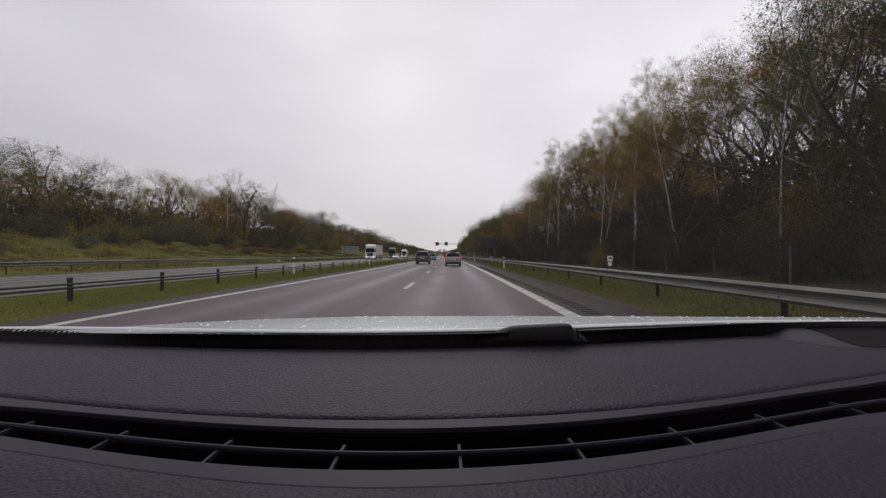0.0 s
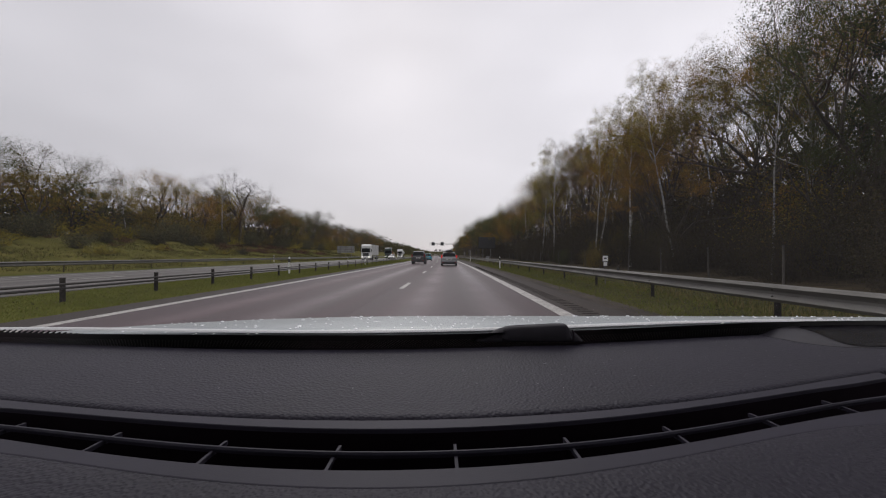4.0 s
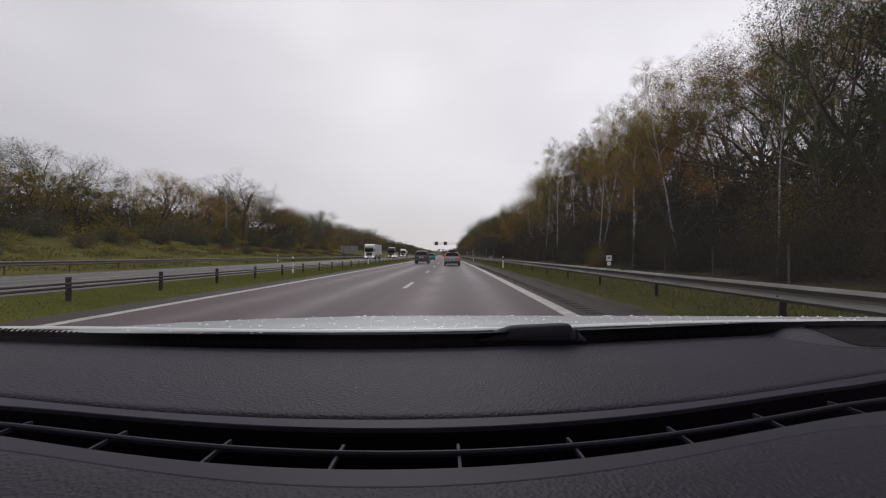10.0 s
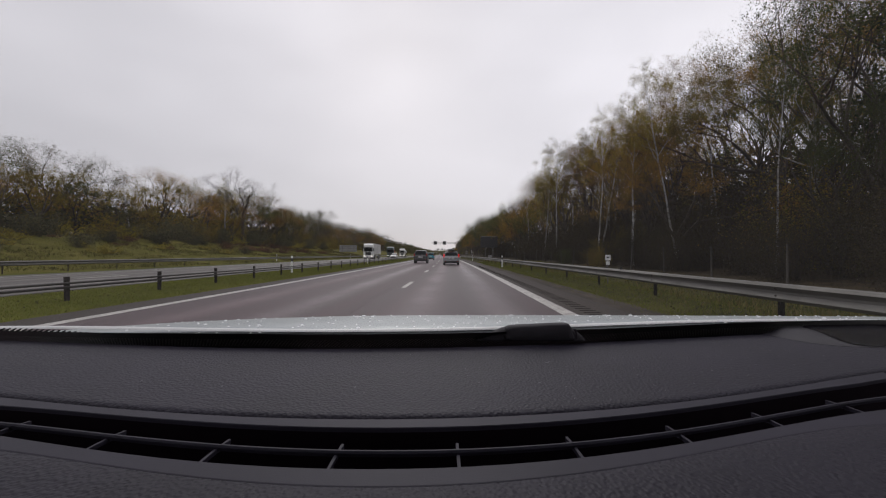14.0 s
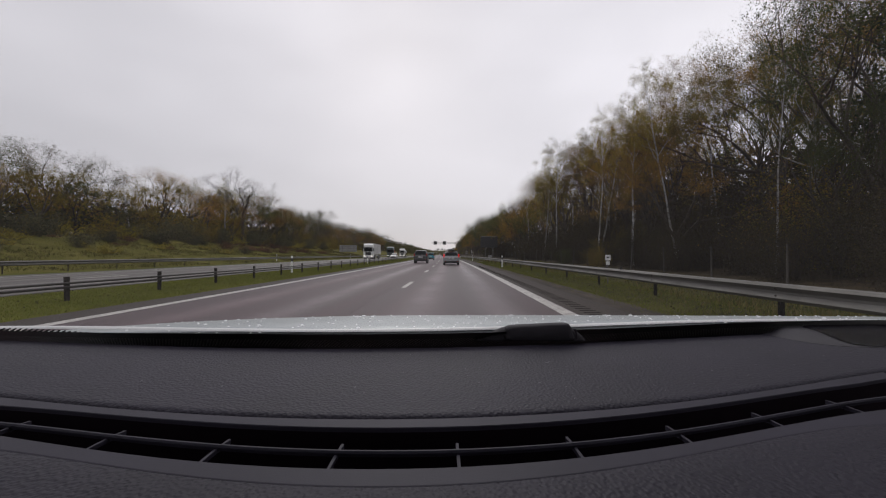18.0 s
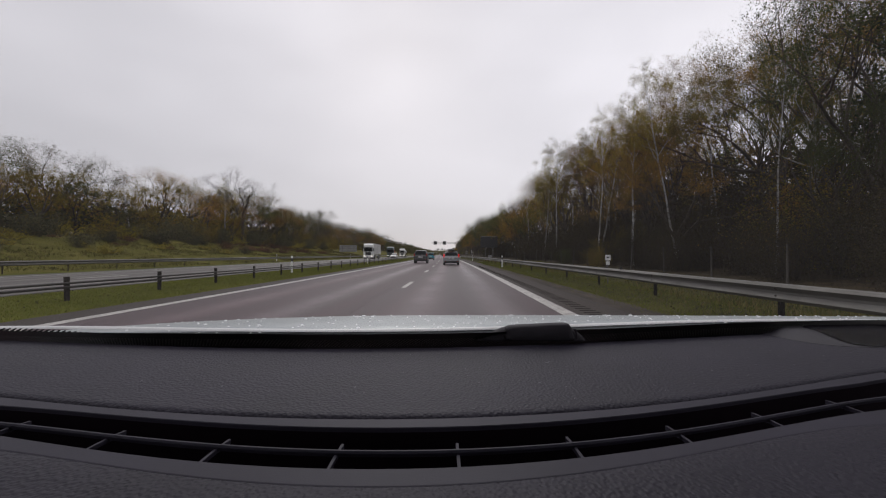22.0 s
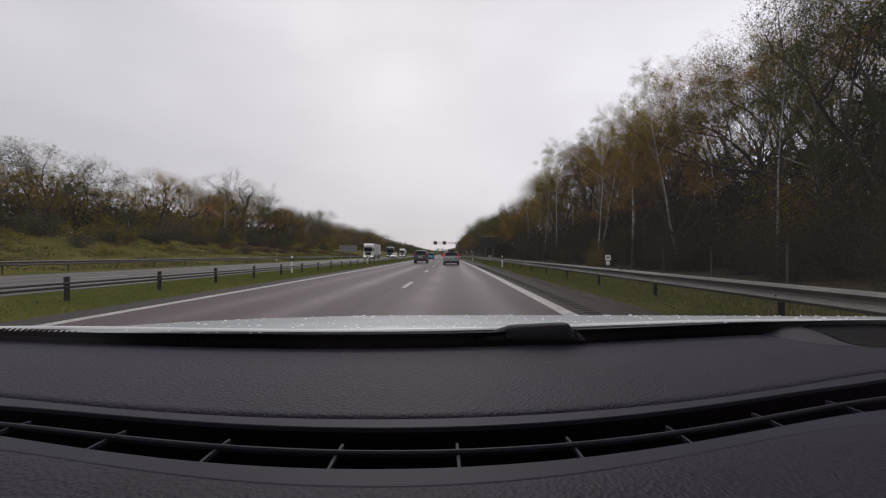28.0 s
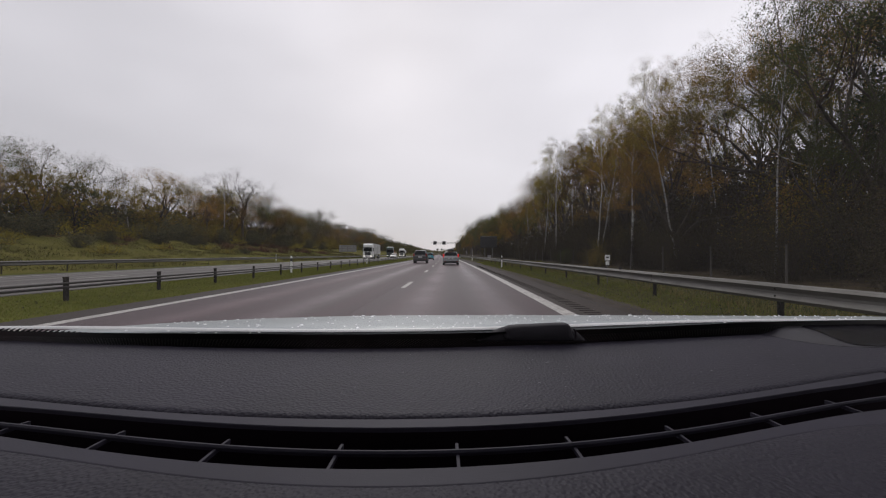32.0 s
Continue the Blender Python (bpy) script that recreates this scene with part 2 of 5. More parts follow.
M_PODPANEL = mat("glossy_dark_reflection", (0.0070, 0.0060, 0.0085), (0.0100, 0.0086, 0.0120), 0.22, scale=12.0, spec=0.4)
M_LINT = mat("pale_lint", (0.10, 0.10, 0.105), (0.28, 0.28, 0.29), 0.9, scale=60.0)
M_VOID = mat("duct_shade_black", (0.006, 0.0028, 0.0055), (0.009, 0.0042, 0.008), 0.9, scale=9.0, spec=0.1)
M_FRIT = mat("black_ceramic_band", (0.006, 0.006, 0.007), (0.011, 0.011, 0.012), 0.45, scale=30.0, spec=0.3)
M_FRIT_DOT = mat("grey_ceramic_dots", (0.30, 0.30, 0.31), (0.42, 0.42, 0.43), 0.5, scale=30.0)
M_COVER = mat("matt_cover_plastic", (0.019, 0.0170, 0.0205), (0.026, 0.0235, 0.0280), 0.72, spec=0.16, scale=40.0, bump=0.06, bump_scale=700.0)
M_GROOVE = mat("dark_milled_groove", (0.015, 0.0128, 0.0115), (0.028, 0.024, 0.0215), 0.95, scale=6.0, spec=0.04)
M_LINING = mat("grey_cabin_lining", (0.03, 0.03, 0.033), (0.045, 0.045, 0.048), 0.9, scale=30.0)
M_BONNET = mat("silver_car_paint", (0.25, 0.275, 0.28), (0.32, 0.345, 0.35), 0.48, scale=3.0, metal=0.25, coat=0.15)
M_WINDSCREEN = glass_mat("windscreen_glass")
# veiling haze added to the glass: a small translucent share lifts the dark tones
wsn, wsl = M_WINDSCREEN.node_tree.nodes, M_WINDSCREEN.node_tree.links
veil, veil_mix, spread_ = wsn.new("ShaderNodeBsdfTranslucent"), wsn.new("ShaderNodeMixShader"), wsn.new("ShaderNodeTexNoise")
veil.inputs[0].default_value = (0.95, 0.93, 0.95, 1)
spread_.inputs["Scale"].default_value, spread_.inputs["Detail"].default_value = 6.0, 4.0
veil_share = wsn.new("ShaderNodeMapRange")
veil_share.inputs[3].default_value, veil_share.inputs[4].default_value = 0.007, 0.013
wsl.new(spread_.outputs[0], veil_share.inputs[0])
wsl.new(veil_share.outputs[0], veil_mix.inputs[0])
wsl.new(wsn["Material Output"].inputs[0].links[0].from_socket, veil_mix.inputs[1])
wsl.new(veil.outputs[0], veil_mix.inputs[2])
wsl.new(veil_mix.outputs[0], wsn["Material Output"].inputs[0])
M_PANE = mat("dark_car_glass", (0.005, 0.006, 0.0065), (0.011, 0.0125, 0.013), 0.25, scale=2.0, spec=0.06)
M_SILVER = mat("silver_estate_paint", (0.19, 0.198, 0.202), (0.25, 0.258, 0.263), 0.35, scale=2.0, metal=0.3, coat=0.5)
M_DARKCAR = mat("dark_brown_grey_paint", (0.035, 0.033, 0.034), (0.06, 0.056, 0.057), 0.3, scale=2.0, metal=0.4, coat=0.5)
M_TURQ = mat("turquoise_paint", (0.02, 0.20, 0.26), (0.03, 0.27, 0.33), 0.3, scale=2.0, coat=0.5)
M_WHITE = mat("white_vehicle_paint", (0.58, 0.58, 0.57), (0.72, 0.72, 0.71), 0.35, scale=2.0, coat=0.3)
M_CANVAS = mat("pale_trailer_cover", (0.42, 0.42, 0.41), (0.60, 0.60, 0.59), 0.6, scale=1.0)
M_TYRE = mat("tyre_rubber", (0.012, 0.012, 0.012), (0.022, 0.022, 0.022), 0.8, scale=9.0)
M_RIM = mat("alloy_rim", (0.30, 0.30, 0.31), (0.45, 0.45, 0.46), 0.35, scale=9.0, metal=0.8)
M_TRIM = mat("black_car_trim", (0.014, 0.014, 0.015), (0.025, 0.025, 0.026), 0.5, scale=9.0)
M_PLATE = mat("number_plate_blank", (0.62, 0.62, 0.60), (0.72, 0.72, 0.70), 0.4, scale=9.0)
M_REDGLASS = lens_mat("unlit_red_lamp", (0.25, 0.02, 0.02), 0.0)
M_REDLAMP = lens_mat("red_rear_lamp", (0.65, 0.03, 0.025), 0.45)
M_HEADLAMP = lens_mat("lit_headlamp", (1.0, 0.95, 0.85), 1.4)
M_SIGN = mat("dark_sign_face", (0.010, 0.010, 0.011), (0.018, 0.018, 0.02), 0.5, scale=2.0)
M_FENCE = mat("weathered_fence_wood", (0.046, 0.040, 0.034), (0.10, 0.090, 0.078), 0.9, scale=12.0, stretch=(3, 3, 0.4), vary=0.3)
M_SIGNBACK = mat("grey_sign_back", (0.20, 0.20, 0.20), (0.30, 0.30, 0.30), 0.55, scale=1.5, metal=0.3)
M_REFLECT = mat("white_marker_plastic", (0.55, 0.55, 0.53), (0.70, 0.70, 0.68), 0.5, scale=9.0)
M_LORRYGREEN = mat("dark_green_lorry_paint", (0.012, 0.035, 0.028), (0.02, 0.05, 0.04), 0.3, scale=2.0, coat=0.4)
M_ORANGE = mat("orange_red_trailer_paint", (0.42, 0.07, 0.025), (0.55, 0.11, 0.04), 0.5, scale=3.0)
M_TIMBER = mat("pale_timber_boards", (0.24, 0.16, 0.08), (0.36, 0.25, 0.13), 0.8, scale=6.0, stretch=(3, 0.4, 3))
M_FARLEAF = leaf_mat("far_wood_leaves", ((0.040, 0.046, 0.019), (0.072, 0.075, 0.031), (0.108, 0.093, 0.038), (0.088, 0.066, 0.033)))

# ---- building tools ----
def link_mesh(name, verts, faces, mats, parent=None, label="", smooth=False, slots=None):
    me = bpy.data.meshes.new(name)
    me.from_pydata(verts, [], faces)
    for m in mats:
        me.materials.append(m)
    if slots is not None:
        me.polygons.foreach_set("material_index", slots)
    if smooth:
        me.polygons.foreach_set("use_smooth", np.ones(len(me.polygons), dtype=bool))
    me.update()
    ob = new(name, me)
    ob.parent = parent
    if label:
        ob["label"] = label
    return ob


def part(name, bm, material, parent=None, label="", smooth=False):
    me = bpy.data.meshes.new(name)
    bm.to_mesh(me)
    bm.free()
    me.materials.append(material)
    if smooth:
        me.polygons.foreach_set("use_smooth", np.ones(len(me.polygons), dtype=bool))
    ob = new(name, me)
    ob.parent = parent
    if label:
        ob["label"] = label
    return ob


def box(size, at=(0, 0, 0), bevel=0.0, turn=None):
    bm = bmesh.new()
    m = Matrix.Translation(at) @ (turn or Matrix()) @ Matrix.Diagonal((*size, 1))
    bmesh.ops.create_cube(bm, size=1.0, matrix=m)
    if bevel:
        bmesh.ops.bevel(bm, geom=bm.edges[:], offset=bevel, segments=2, affect="EDGES", profile=0.6)
    return bm


def rod(a, b, r0, r1=None, sides=10):
    a, b = Vector(a), Vector(b)
    bm = bmesh.new()
    m = Matrix.Translation((a + b) / 2) @ (b - a).to_track_quat("Z", "Y").to_matrix().to_4x4()
    bmesh.ops.create_cone(bm, cap_ends=True, segments=sides, radius1=r0, radius2=r0 if r1 is None else r1, depth=(b - a).length, matrix=m)
    return bm


def join(*bms):
    out = bmesh.new()
    for b in bms:
        me = bpy.data.meshes.new("tmp")
        b.to_mesh(me)
        b.free()
        out.from_mesh(me)
        bpy.data.meshes.remove(me)
    return out


def loft(rings, close=False, caps=True):
    """Quads between rings of equally many points; each ring is closed."""
    bm = bmesh.new()
    vs = [[bm.verts.new(p) for p in r] for r in rings]
    n = len(vs[0])
    for a, b in zip(vs, vs[1:]):
        for i in range(n):
            bm.faces.new((a[i], a[(i + 1) % n], b[(i + 1) % n], b[i]))
    if caps:
        bm.faces.new(vs[0][::-1])
        bm.faces.new(vs[-1])
    bmesh.ops.recalc_face_normals(bm, faces=bm.faces[:])
    return bm


def sheet(rows):
    """An open sheet of quads over a grid of points."""
    bm = bmesh.new()
    vs = [[bm.verts.new(p) for p in r] for r in rows]
    for a, b in zip(vs, vs[1:]):
        for i in range(len(a) - 1):
            bm.faces.new((a[i], a[i + 1], b[i + 1], b[i]))
    bmesh.ops.recalc_face_normals(bm, faces=bm.faces[:])
    return bm


def thing(name, m=None):
    ob = new(name)
    ob.empty_display_size = 0.3
    if m is not None:
        ob.matrix_world = m
    return ob


BEND = 3500.0
BEND_END = 105.0


def shift(s):
    """How far the road has swung to the left at s metres ahead."""
    if s <= 0:
        return 0.0
    if s < BEND_END:
        return -s * s / (2 * BEND)
    return -BEND_END ** 2 / (2 * BEND) - (s - BEND_END) * BEND_END / BEND


def heading(s):
    return math.degrees(math.atan(min(max(s, 0), BEND_END) / BEND))


def spot(off, s, z=0.0):
    return Vector((off + shift(s), s, z))


def smooth_step(a, b, x):
    t = min(1, max(0, (x - a) / (b - a)))
    return t * t * (3 - 2 * t)


GROUND = ((-900, 8), (-300, 7), (-90, 5.5), (-60, 4.6), (-46, 3.6), (-41, 3.0), (-36, 1.9), (-31, 0.85), (-28, 0.3), (-26, 0.02), (-24.2, -0.03),
          (-12.4, -0.03), (-11, 0.0), (-9.3, 0.02), (-8.2, 0.0), (-7.5, -0.03), (3.9, -0.03), (4.6, -0.01), (5.1, 0.07), (5.7, 0.08), (6.8, -0.08), (8, 0.02),
          (10, 0.3), (14, 0.6), (24, 1.2), (60, 2.5), (300, 4), (900, 6))


def ground_z(off, s):
    for (x0, z0), (x1, z1) in zip(GROUND, GROUND[1:]):
        if x0 <= off <= x1:
            z = z0 + (z1 - z0) * (off - x0) / (x1 - x0)
            break
    else:
        z = 6.0
    if off < -27 or off > 5.5:
        z += 0.25 * noise.noise(Vector((off * 0.12, s * 0.05, 0.0))) * smooth_step(0, 4, min(abs(off + 27), abs(off - 5.5)))
    return z


def along(offs, stations, z=None, side=None):
    return [[spot(o, s, ground_z(o, s) if z is None else z) for o in offs] for s in stations]

# ---- ground, road surfaces and markings ----
STATIONS = [-120, -60, -30, -15] + [i * 3.0 for i in range(0, 60)] + [180 + i * 15.0 for i in range(0, 30)] + [640, 700, 800, 1000, 1400, 2000, 3000, 4500]
offs = [x for x, z in GROUND]
ground_offs = sorted(set(offs + [-52, -70, -33.5, -38.5, -29.5, 7.3, 9, 12, 18, 34, 45]))
bm = sheet(along(ground_offs, STATIONS))
ground = tagged(part("ground", bm, M_GROUND, smooth=True), "rough autumn grass ground with verges and a low embankment", "ground", kind="structure")
ground.data.materials.append(M_FLOOR)
ground.data.materials.append(M_VERGE)
ground.data.materials.append(M_DRYGRASS)
for f in ground.data.polygons:
    o = f.center.x - shift(f.center.y)
    f.material_index = 1 if o > 9.5 or o < -47 else 2 if o > 4.1 else 3 if o < -27 else 0


def slab(name, a, b, top, material, label, stations=STATIONS, tracks=()):
    """A strip of road; tracks: where wheels have polished it, across."""
    cuts = [a + (b - a) * i / 60 for i in range(61)] if tracks else [a, b]
    rings = []
    for s in stations:
        rings.append([spot(c, s, top) for c in cuts] + [spot(b + 0.03, s, top - 0.08), spot(a - 0.03, s, top - 0.08)])
    ob = part(name, loft(rings), material)
    worn = ob.data.attributes.new("track", "FLOAT", "POINT")
    across = [min(1.0, sum(math.exp(-((c - w) / 0.42) ** 2) for w in tracks)) for c in cuts] + [0.0, 0.0]
    worn.data.foreach_set("value", np.array(across * len(stations), dtype=np.float32))
    return tagged(ob, label, name.split("_")[0], kind="structure")


slab("road", -6.75, 2.42, 0.0, M_ROAD, "damp grey asphalt motorway carriageway with two lanes", tracks=(-5.1, -3.3, -0.75, 1.05))
slab("road_verge", 3.5, 4.15, -0.008, M_GRAVEL, "pale gravel strip between hard shoulder and grass")
slab("road_shoulder", 2.43, 3.49, -0.004, M_SHOULDER, "dark damp asphalt hard shoulder beside the edge line")
slab("road_shoulder_inner", -7.62, -6.76, -0.004, M_SHOULDER, "dark damp asphalt strip beside the median")
slab("road_opposite", -24.2, -12.4, 0.0, M_ROAD_FAR, "damp grey asphalt opposite carriageway behind the median", tracks=(-21.0, -19.2, -16.4, -14.6))

def stripe(name, off, width, s0, s1, z, label, step=3.0):
    n = max(1, int((s1 - s0) / step))
    ss = [s0 + (s1 - s0) * i / n for i in range(n + 1)]
    rings = [[spot(off - width / 2, s, z), spot(off + width / 2, s, z), spot(off + width / 2, s, z - 0.006), spot(off - width / 2, s, z - 0.006)] for s in ss]
    return tagged(part(name, loft(rings), M_PAINT), label, "road marking", kind="structure")


stripe("trim_edge_line_outer", 2.24, 0.28, -20, 900, 0.005, "worn white solid edge line along the hard shoulder")
stripe("trim_edge_line_inner", -6.6, 0.26, -20, 900, 0.005, "worn white solid edge line along the median")
stripe("trim_edge_line_opposite_near", -13.1, 0.2, -20, 900, 0.005, "white solid edge line on the opposite carriageway")
stripe("trim_edge_line_opposite_far", -22.4, 0.2, -20, 900, 0.005, "white solid edge line on the opposite carriageway")

stripe("trim_road_joint", -2.06, 0.17, -20, 260, 0.003, "damp dark paving joint along the lane").data.materials[0] = M_JOINT
def lane_dash(off, s, label, group):
    bm = box((0.16, 3.0, 0.008), (0, 0, 0.002), 0.002)
    ob = part("lane_dash", bm, M_PAINT)
    return tagged(ob, label, "road marking", group, "structure")


first = lane_dash(0, 0, "short worn white lane dash on damp asphalt", "lane dashes")
near = lane_dash(0, 0, "short white lane dash on the opposite carriageway", "opposite lane dashes")
for i in range(0, 26):
    s = 1.6 + 12.3 * i + 1.5
    m = pose(*spot(-1.66, s, 0.003), 0, 0, heading(s))
    if i == 0:
        first.matrix_world = m
    else:
        copy_thing(first, m)
    m = pose(*spot(-17.8, s + 5, 0.003), 0, 0, heading(s))
    if i == 0:
        near.matrix_world = m
    else:
        copy_thing(near, m)

# milled grooves are drawn as thin bars in a darker colour than the shoulder
rv, rf = [], []
for k in range(120):
    c = spot(2.78, 3.0 + 0.32 * k, 0.0)
    n0 = len(rv)
    rv += [(c.x + x, c.y + y, z) for z in (-0.003, 0.0015) for x, y in ((-0.16, -0.05), (0.16, -0.05), (0.16, 0.05), (-0.16, 0.05))]
    rf += [(n0 + 4, n0 + 5, n0 + 6, n0 + 7), (n0, n0 + 1, n0 + 5, n0 + 4), (n0 + 1, n0 + 2, n0 + 6, n0 + 5), (n0 + 2, n0 + 3, n0 + 7, n0 + 6), (n0 + 3, n0, n0 + 4, n0 + 7)]
tagged(link_mesh("rumble_strip", rv, rf, [M_GROOVE]), "dark milled rumble strip beside the edge line", "road marking", kind="stuff")

# ---- steel beam barriers on the outer verges ----
def w_profile(side):
    """The W section of a beam, as offsets across and up; side -1 or 1 faces the road."""
    pts = [(0.0, 0.29), (0.045, 0.277), (0.075, 0.235), (0.02, 0.165), (0.02, 0.127), (0.075, 0.056), (0.045, 0.014), (0.0, 0.0)]
    back = [(x - 0.008, z) for x, z in pts[::-1]]
    return [(side * x, z) for x, z in pts + back]


def barrier(off, low, side, s0, s1, gap, name, label):
    rail = tagged(thing(name), label, "guard rail")
    s = s0
    prof = w_profile(side)
    while s < s1 - 0.1:
        e = min(s + 4.0 * (1 if s < 120 else 6), s1)
        ring = lambda q, dx: [spot(off + x + dx, q, low + z) for x, z in prof]
        part("beam", loft([ring(s, 0), ring((s + e) / 2, 0), ring(e + 0.12, 0.004 * side)]), M_GALV, rail)
        s = e
    post_me = None
    s = s0 + 0.6
    while s < min(s1, 170):
        zg = ground_z(off, s) - 0.1
        p = spot(off - side * 0.06, s, 0)
        if post_me is None:
            ob = part("post", join(box((0.012, 0.075, low + 0.26 - zg), (0, 0, (low + 0.26 - zg) / 2), 0.002),
                                   box((0.05, 0.012, low + 0.26 - zg), (-0.025, 0.036, (low + 0.26 - zg) / 2), 0.002)), M_POST, rail)
            post_me = ob.data
        else:
            ob = new("post", post_me)
            ob.parent = rail
        ob.location = (p.x, p.y, zg)
        s += gap
    knob = bolt = None
    for i in range(30):
        s = s0 + 2.6 + 4.0 * i
        if i % 4 == 0:
            if knob is None:
                ob = part("reflector", join(box((0.035, 0.05, 0.06), (0, 0, 0.02), 0.008), rod((0, -0.012, 0.045), (0, 0.012, 0.045), 0.038, sides=10)), M_SIGN, rail, "small dark rail reflector")
                knob = ob.data
            else:
                ob = new("reflector", knob)
                ob.parent = rail
            ob.location = spot(off + side * 0.02, s, low + 0.29)
        for z in (0.09, 0.20):
            if bolt is None:
                ob = part("bolt", rod((0, 0, 0), (side * 0.016, 0, 0), 0.018, 0.014, 6), M_POST, rail)
                bolt = ob.data
            else:
                ob = new("bolt", bolt)
                ob.parent = rail
            ob.location = spot(off + side * 0.045, s - 2.0, low + z)
    return rail


barrier(5.2, 0.40, -1, -6, 420, 4.0, "guard_rail", "galvanised steel beam guard rail along the hard shoulder verge")
barrier(-25.6, 0.48, 1, -6, 420, 4.0, "guard_rail", "galvanised steel beam guard rail beyond the opposite carriageway")

# ---- low pipe barrier in the grass median ----
median = tagged(thing("median_barrier"), "low dark median barrier of posts and two thin pipes in grass", "guard rail")
for z in (0.36, 0.455):
    rings = []
    for s in [-4 + 4.0 * i for i in range(60)]:
        c = spot(-9.24, s, z)
        rings.append([c + Vector((0.028 * math.cos(a), 0, 0.028 * math.sin(a))) for a in [i * math.pi / 4 for i in range(8)]])
    part("pipe", loft(rings), M_WIRE, median, smooth=True)
post_me = None
for i in range(60):
    s = 0.3 + 3.1 * i
    p = spot(-9.3, s, -0.05)
    if post_me is None:
        ob = part("post", join(box((0.07, 0.10, 0.64), (0, 0, 0.32), 0.01), box((0.078, 0.108, 0.02), (0, 0, 0.648), 0.006)), M_POST, median)
        post_me = ob.data
    else:
        ob = new("post", post_me)
        ob.parent = median
    ob.location = p
    ob.rotation_euler = (radians(random.uniform(-1.5, 1.5)), radians(random.uniform(-1.5, 1.5)), 0)

# ---- the car that carries the camera: dashboard, vent, windscreen and bonnet ----
host = tagged(thing("car", pose(0, 0, 0, 0, 0, 1.5)), "silver car seen from its dark grained dashboard over a rain-beaded bonnet", "car")
PAD = EYE - 0.128
XS = [-0.9 + 0.02 * i for i in range(91)]

NEAR_XS = [-0.48 + 0.02 * i for i in range(49)]


def bow(x, a, b, c, d, e):
    """A line across the dashboard, bowed towards the seats."""
    return a + x * (b + x * (c + x * (d + x * e)))


def back_edge(x): return bow(x, 0.564, 0.0875, 0.2869, -0.0954, -0.2386)
def pad_edge(x): return bow(x, 0.323, 0.0585, 0.5496, 0.0074, -0.598)
def rim_edge(x): return max(bow(x, 0.3037, 0.0572, 0.652, 0.0305, -1.2546), pad_edge(x) - 0.0195)
def bar_line(x): return bow(x, 0.2666, 0.0509, 0.7416, 0.0304, -1.6279)
def slot_edge(x): return bow(x, 0.2462, 0.0682, 0.8063, -0.1522, -1.9304)
def seam_line(x): return max(bow(x, 0.2264, 0.0748, 1.0013, -0.2382, -3.803), slot_edge(x) - 0.034)


def strip(near, far, steps, height, name, material, parent, skirt=0.02, label="", edge=0.004, xs=XS, smooth=True):
    """A strip of moulding between two lines over the width, with rounded edges and skirts."""
    rows = []
    for x in xs:
        a, b = near(x), far(x)
        r = [(x, a, PAD - skirt), (x, a, PAD - edge), (x, a + edge * 0.3, PAD - edge * 0.3)]
        for i in range(steps + 1):
            d = a + edge + (b - a - 2 * edge) * i / steps
            r.append((x, d, PAD + height(x, d)))
        r += [(x, b - edge * 0.3, PAD + height(x, b) - edge * 0.3), (x, b, PAD + height(x, b) - edge), (x, b, PAD - skirt)]
        rows.append(r)
    return part(name, sheet(rows), material, parent, label, smooth=smooth)


flat = lambda x, d: 0.0
DASH_XS = [x for x in XS if x < 0.4] + [0.4 + 0.005 * i for i in range(101)]
dash = strip(lambda x: pad_edge(x) + 0.0005, back_edge, 44, flat, "dashboard", M_DASH, host, 0.05, "dark grey leather-grained plastic dashboard top", 0.005, DASH_XS)
# the smooth corner pod that swells out of the pad on the far right
POD = ((0.514, 0.655), (0.519, 0.612), (0.530, 0.545), (0.543, 0.540), (0.68, 0.560), (0.88, 0.57))
def pod_crest(u): return 1 - smooth_step(0.10, 0.56, u)


def pod_point(u, v, up=0.0):
    """A place on the pod: u along its front crease, v from the crease to the back edge of the pad."""
    w = ((1 - u) ** 5, 5 * u * (1 - u) ** 4, 10 * u ** 2 * (1 - u) ** 3, 10 * u ** 3 * (1 - u) ** 2, 5 * u ** 4 * (1 - u), u ** 5)
    fx, fy = (sum(w[j] * POD[j][c] for j in range(6)) for c in (0, 1))
    tx = 0.515 + 0.351 * u + 0.04 * u * u
    ty = back_edge(tx) - 0.002
    v0 = pod_crest(u)
    crest = 0.0004 + 0.0100 * v0
    z = crest * smooth_step(0.0, 1.0, v / max(v0, 0.01)) if v < v0 else crest + (0.0104 - crest) * (v - v0) / max(1 - v0, 0.01)
    return (fx + (tx - fx) * v, fy + (ty - fy) * v, PAD + 0.0005 + z * smooth_step(0.0, 0.13, u) + up)


rows = [[pod_point(i / 60, 0.0, -0.002)] + [pod_point(i / 60, (k / 30) ** 1.3) for k in range(31)] + [pod_point(i / 60, 1.0, -0.014)] for i in range(61)]
pod = part("corner_pod", sheet(rows), M_POD, dash, "smooth satin corner pod", smooth=True)
# added glossy sheet; the dark trees the pod mirrors are in its base colour
rows = [[pod_point(i / 60, pod_crest(i / 60) + 0.03 + (0.97 - pod_crest(i / 60)) * k / 10, 0.0006) for k in range(11)] for i in range(13, 61)]
part("pod_panel", sheet(rows), M_PODPANEL, pod, "glossy pod face with a dark reflection put into its colour", smooth=True)
strip(rim_edge, lambda x: pad_edge(x) - 0.0022, 2, lambda x, d: -0.0005, "vent_rim", M_DASH_SMOOTH, dash, 0.004, "smooth dark grey rim", 0.0012, NEAR_XS, False)
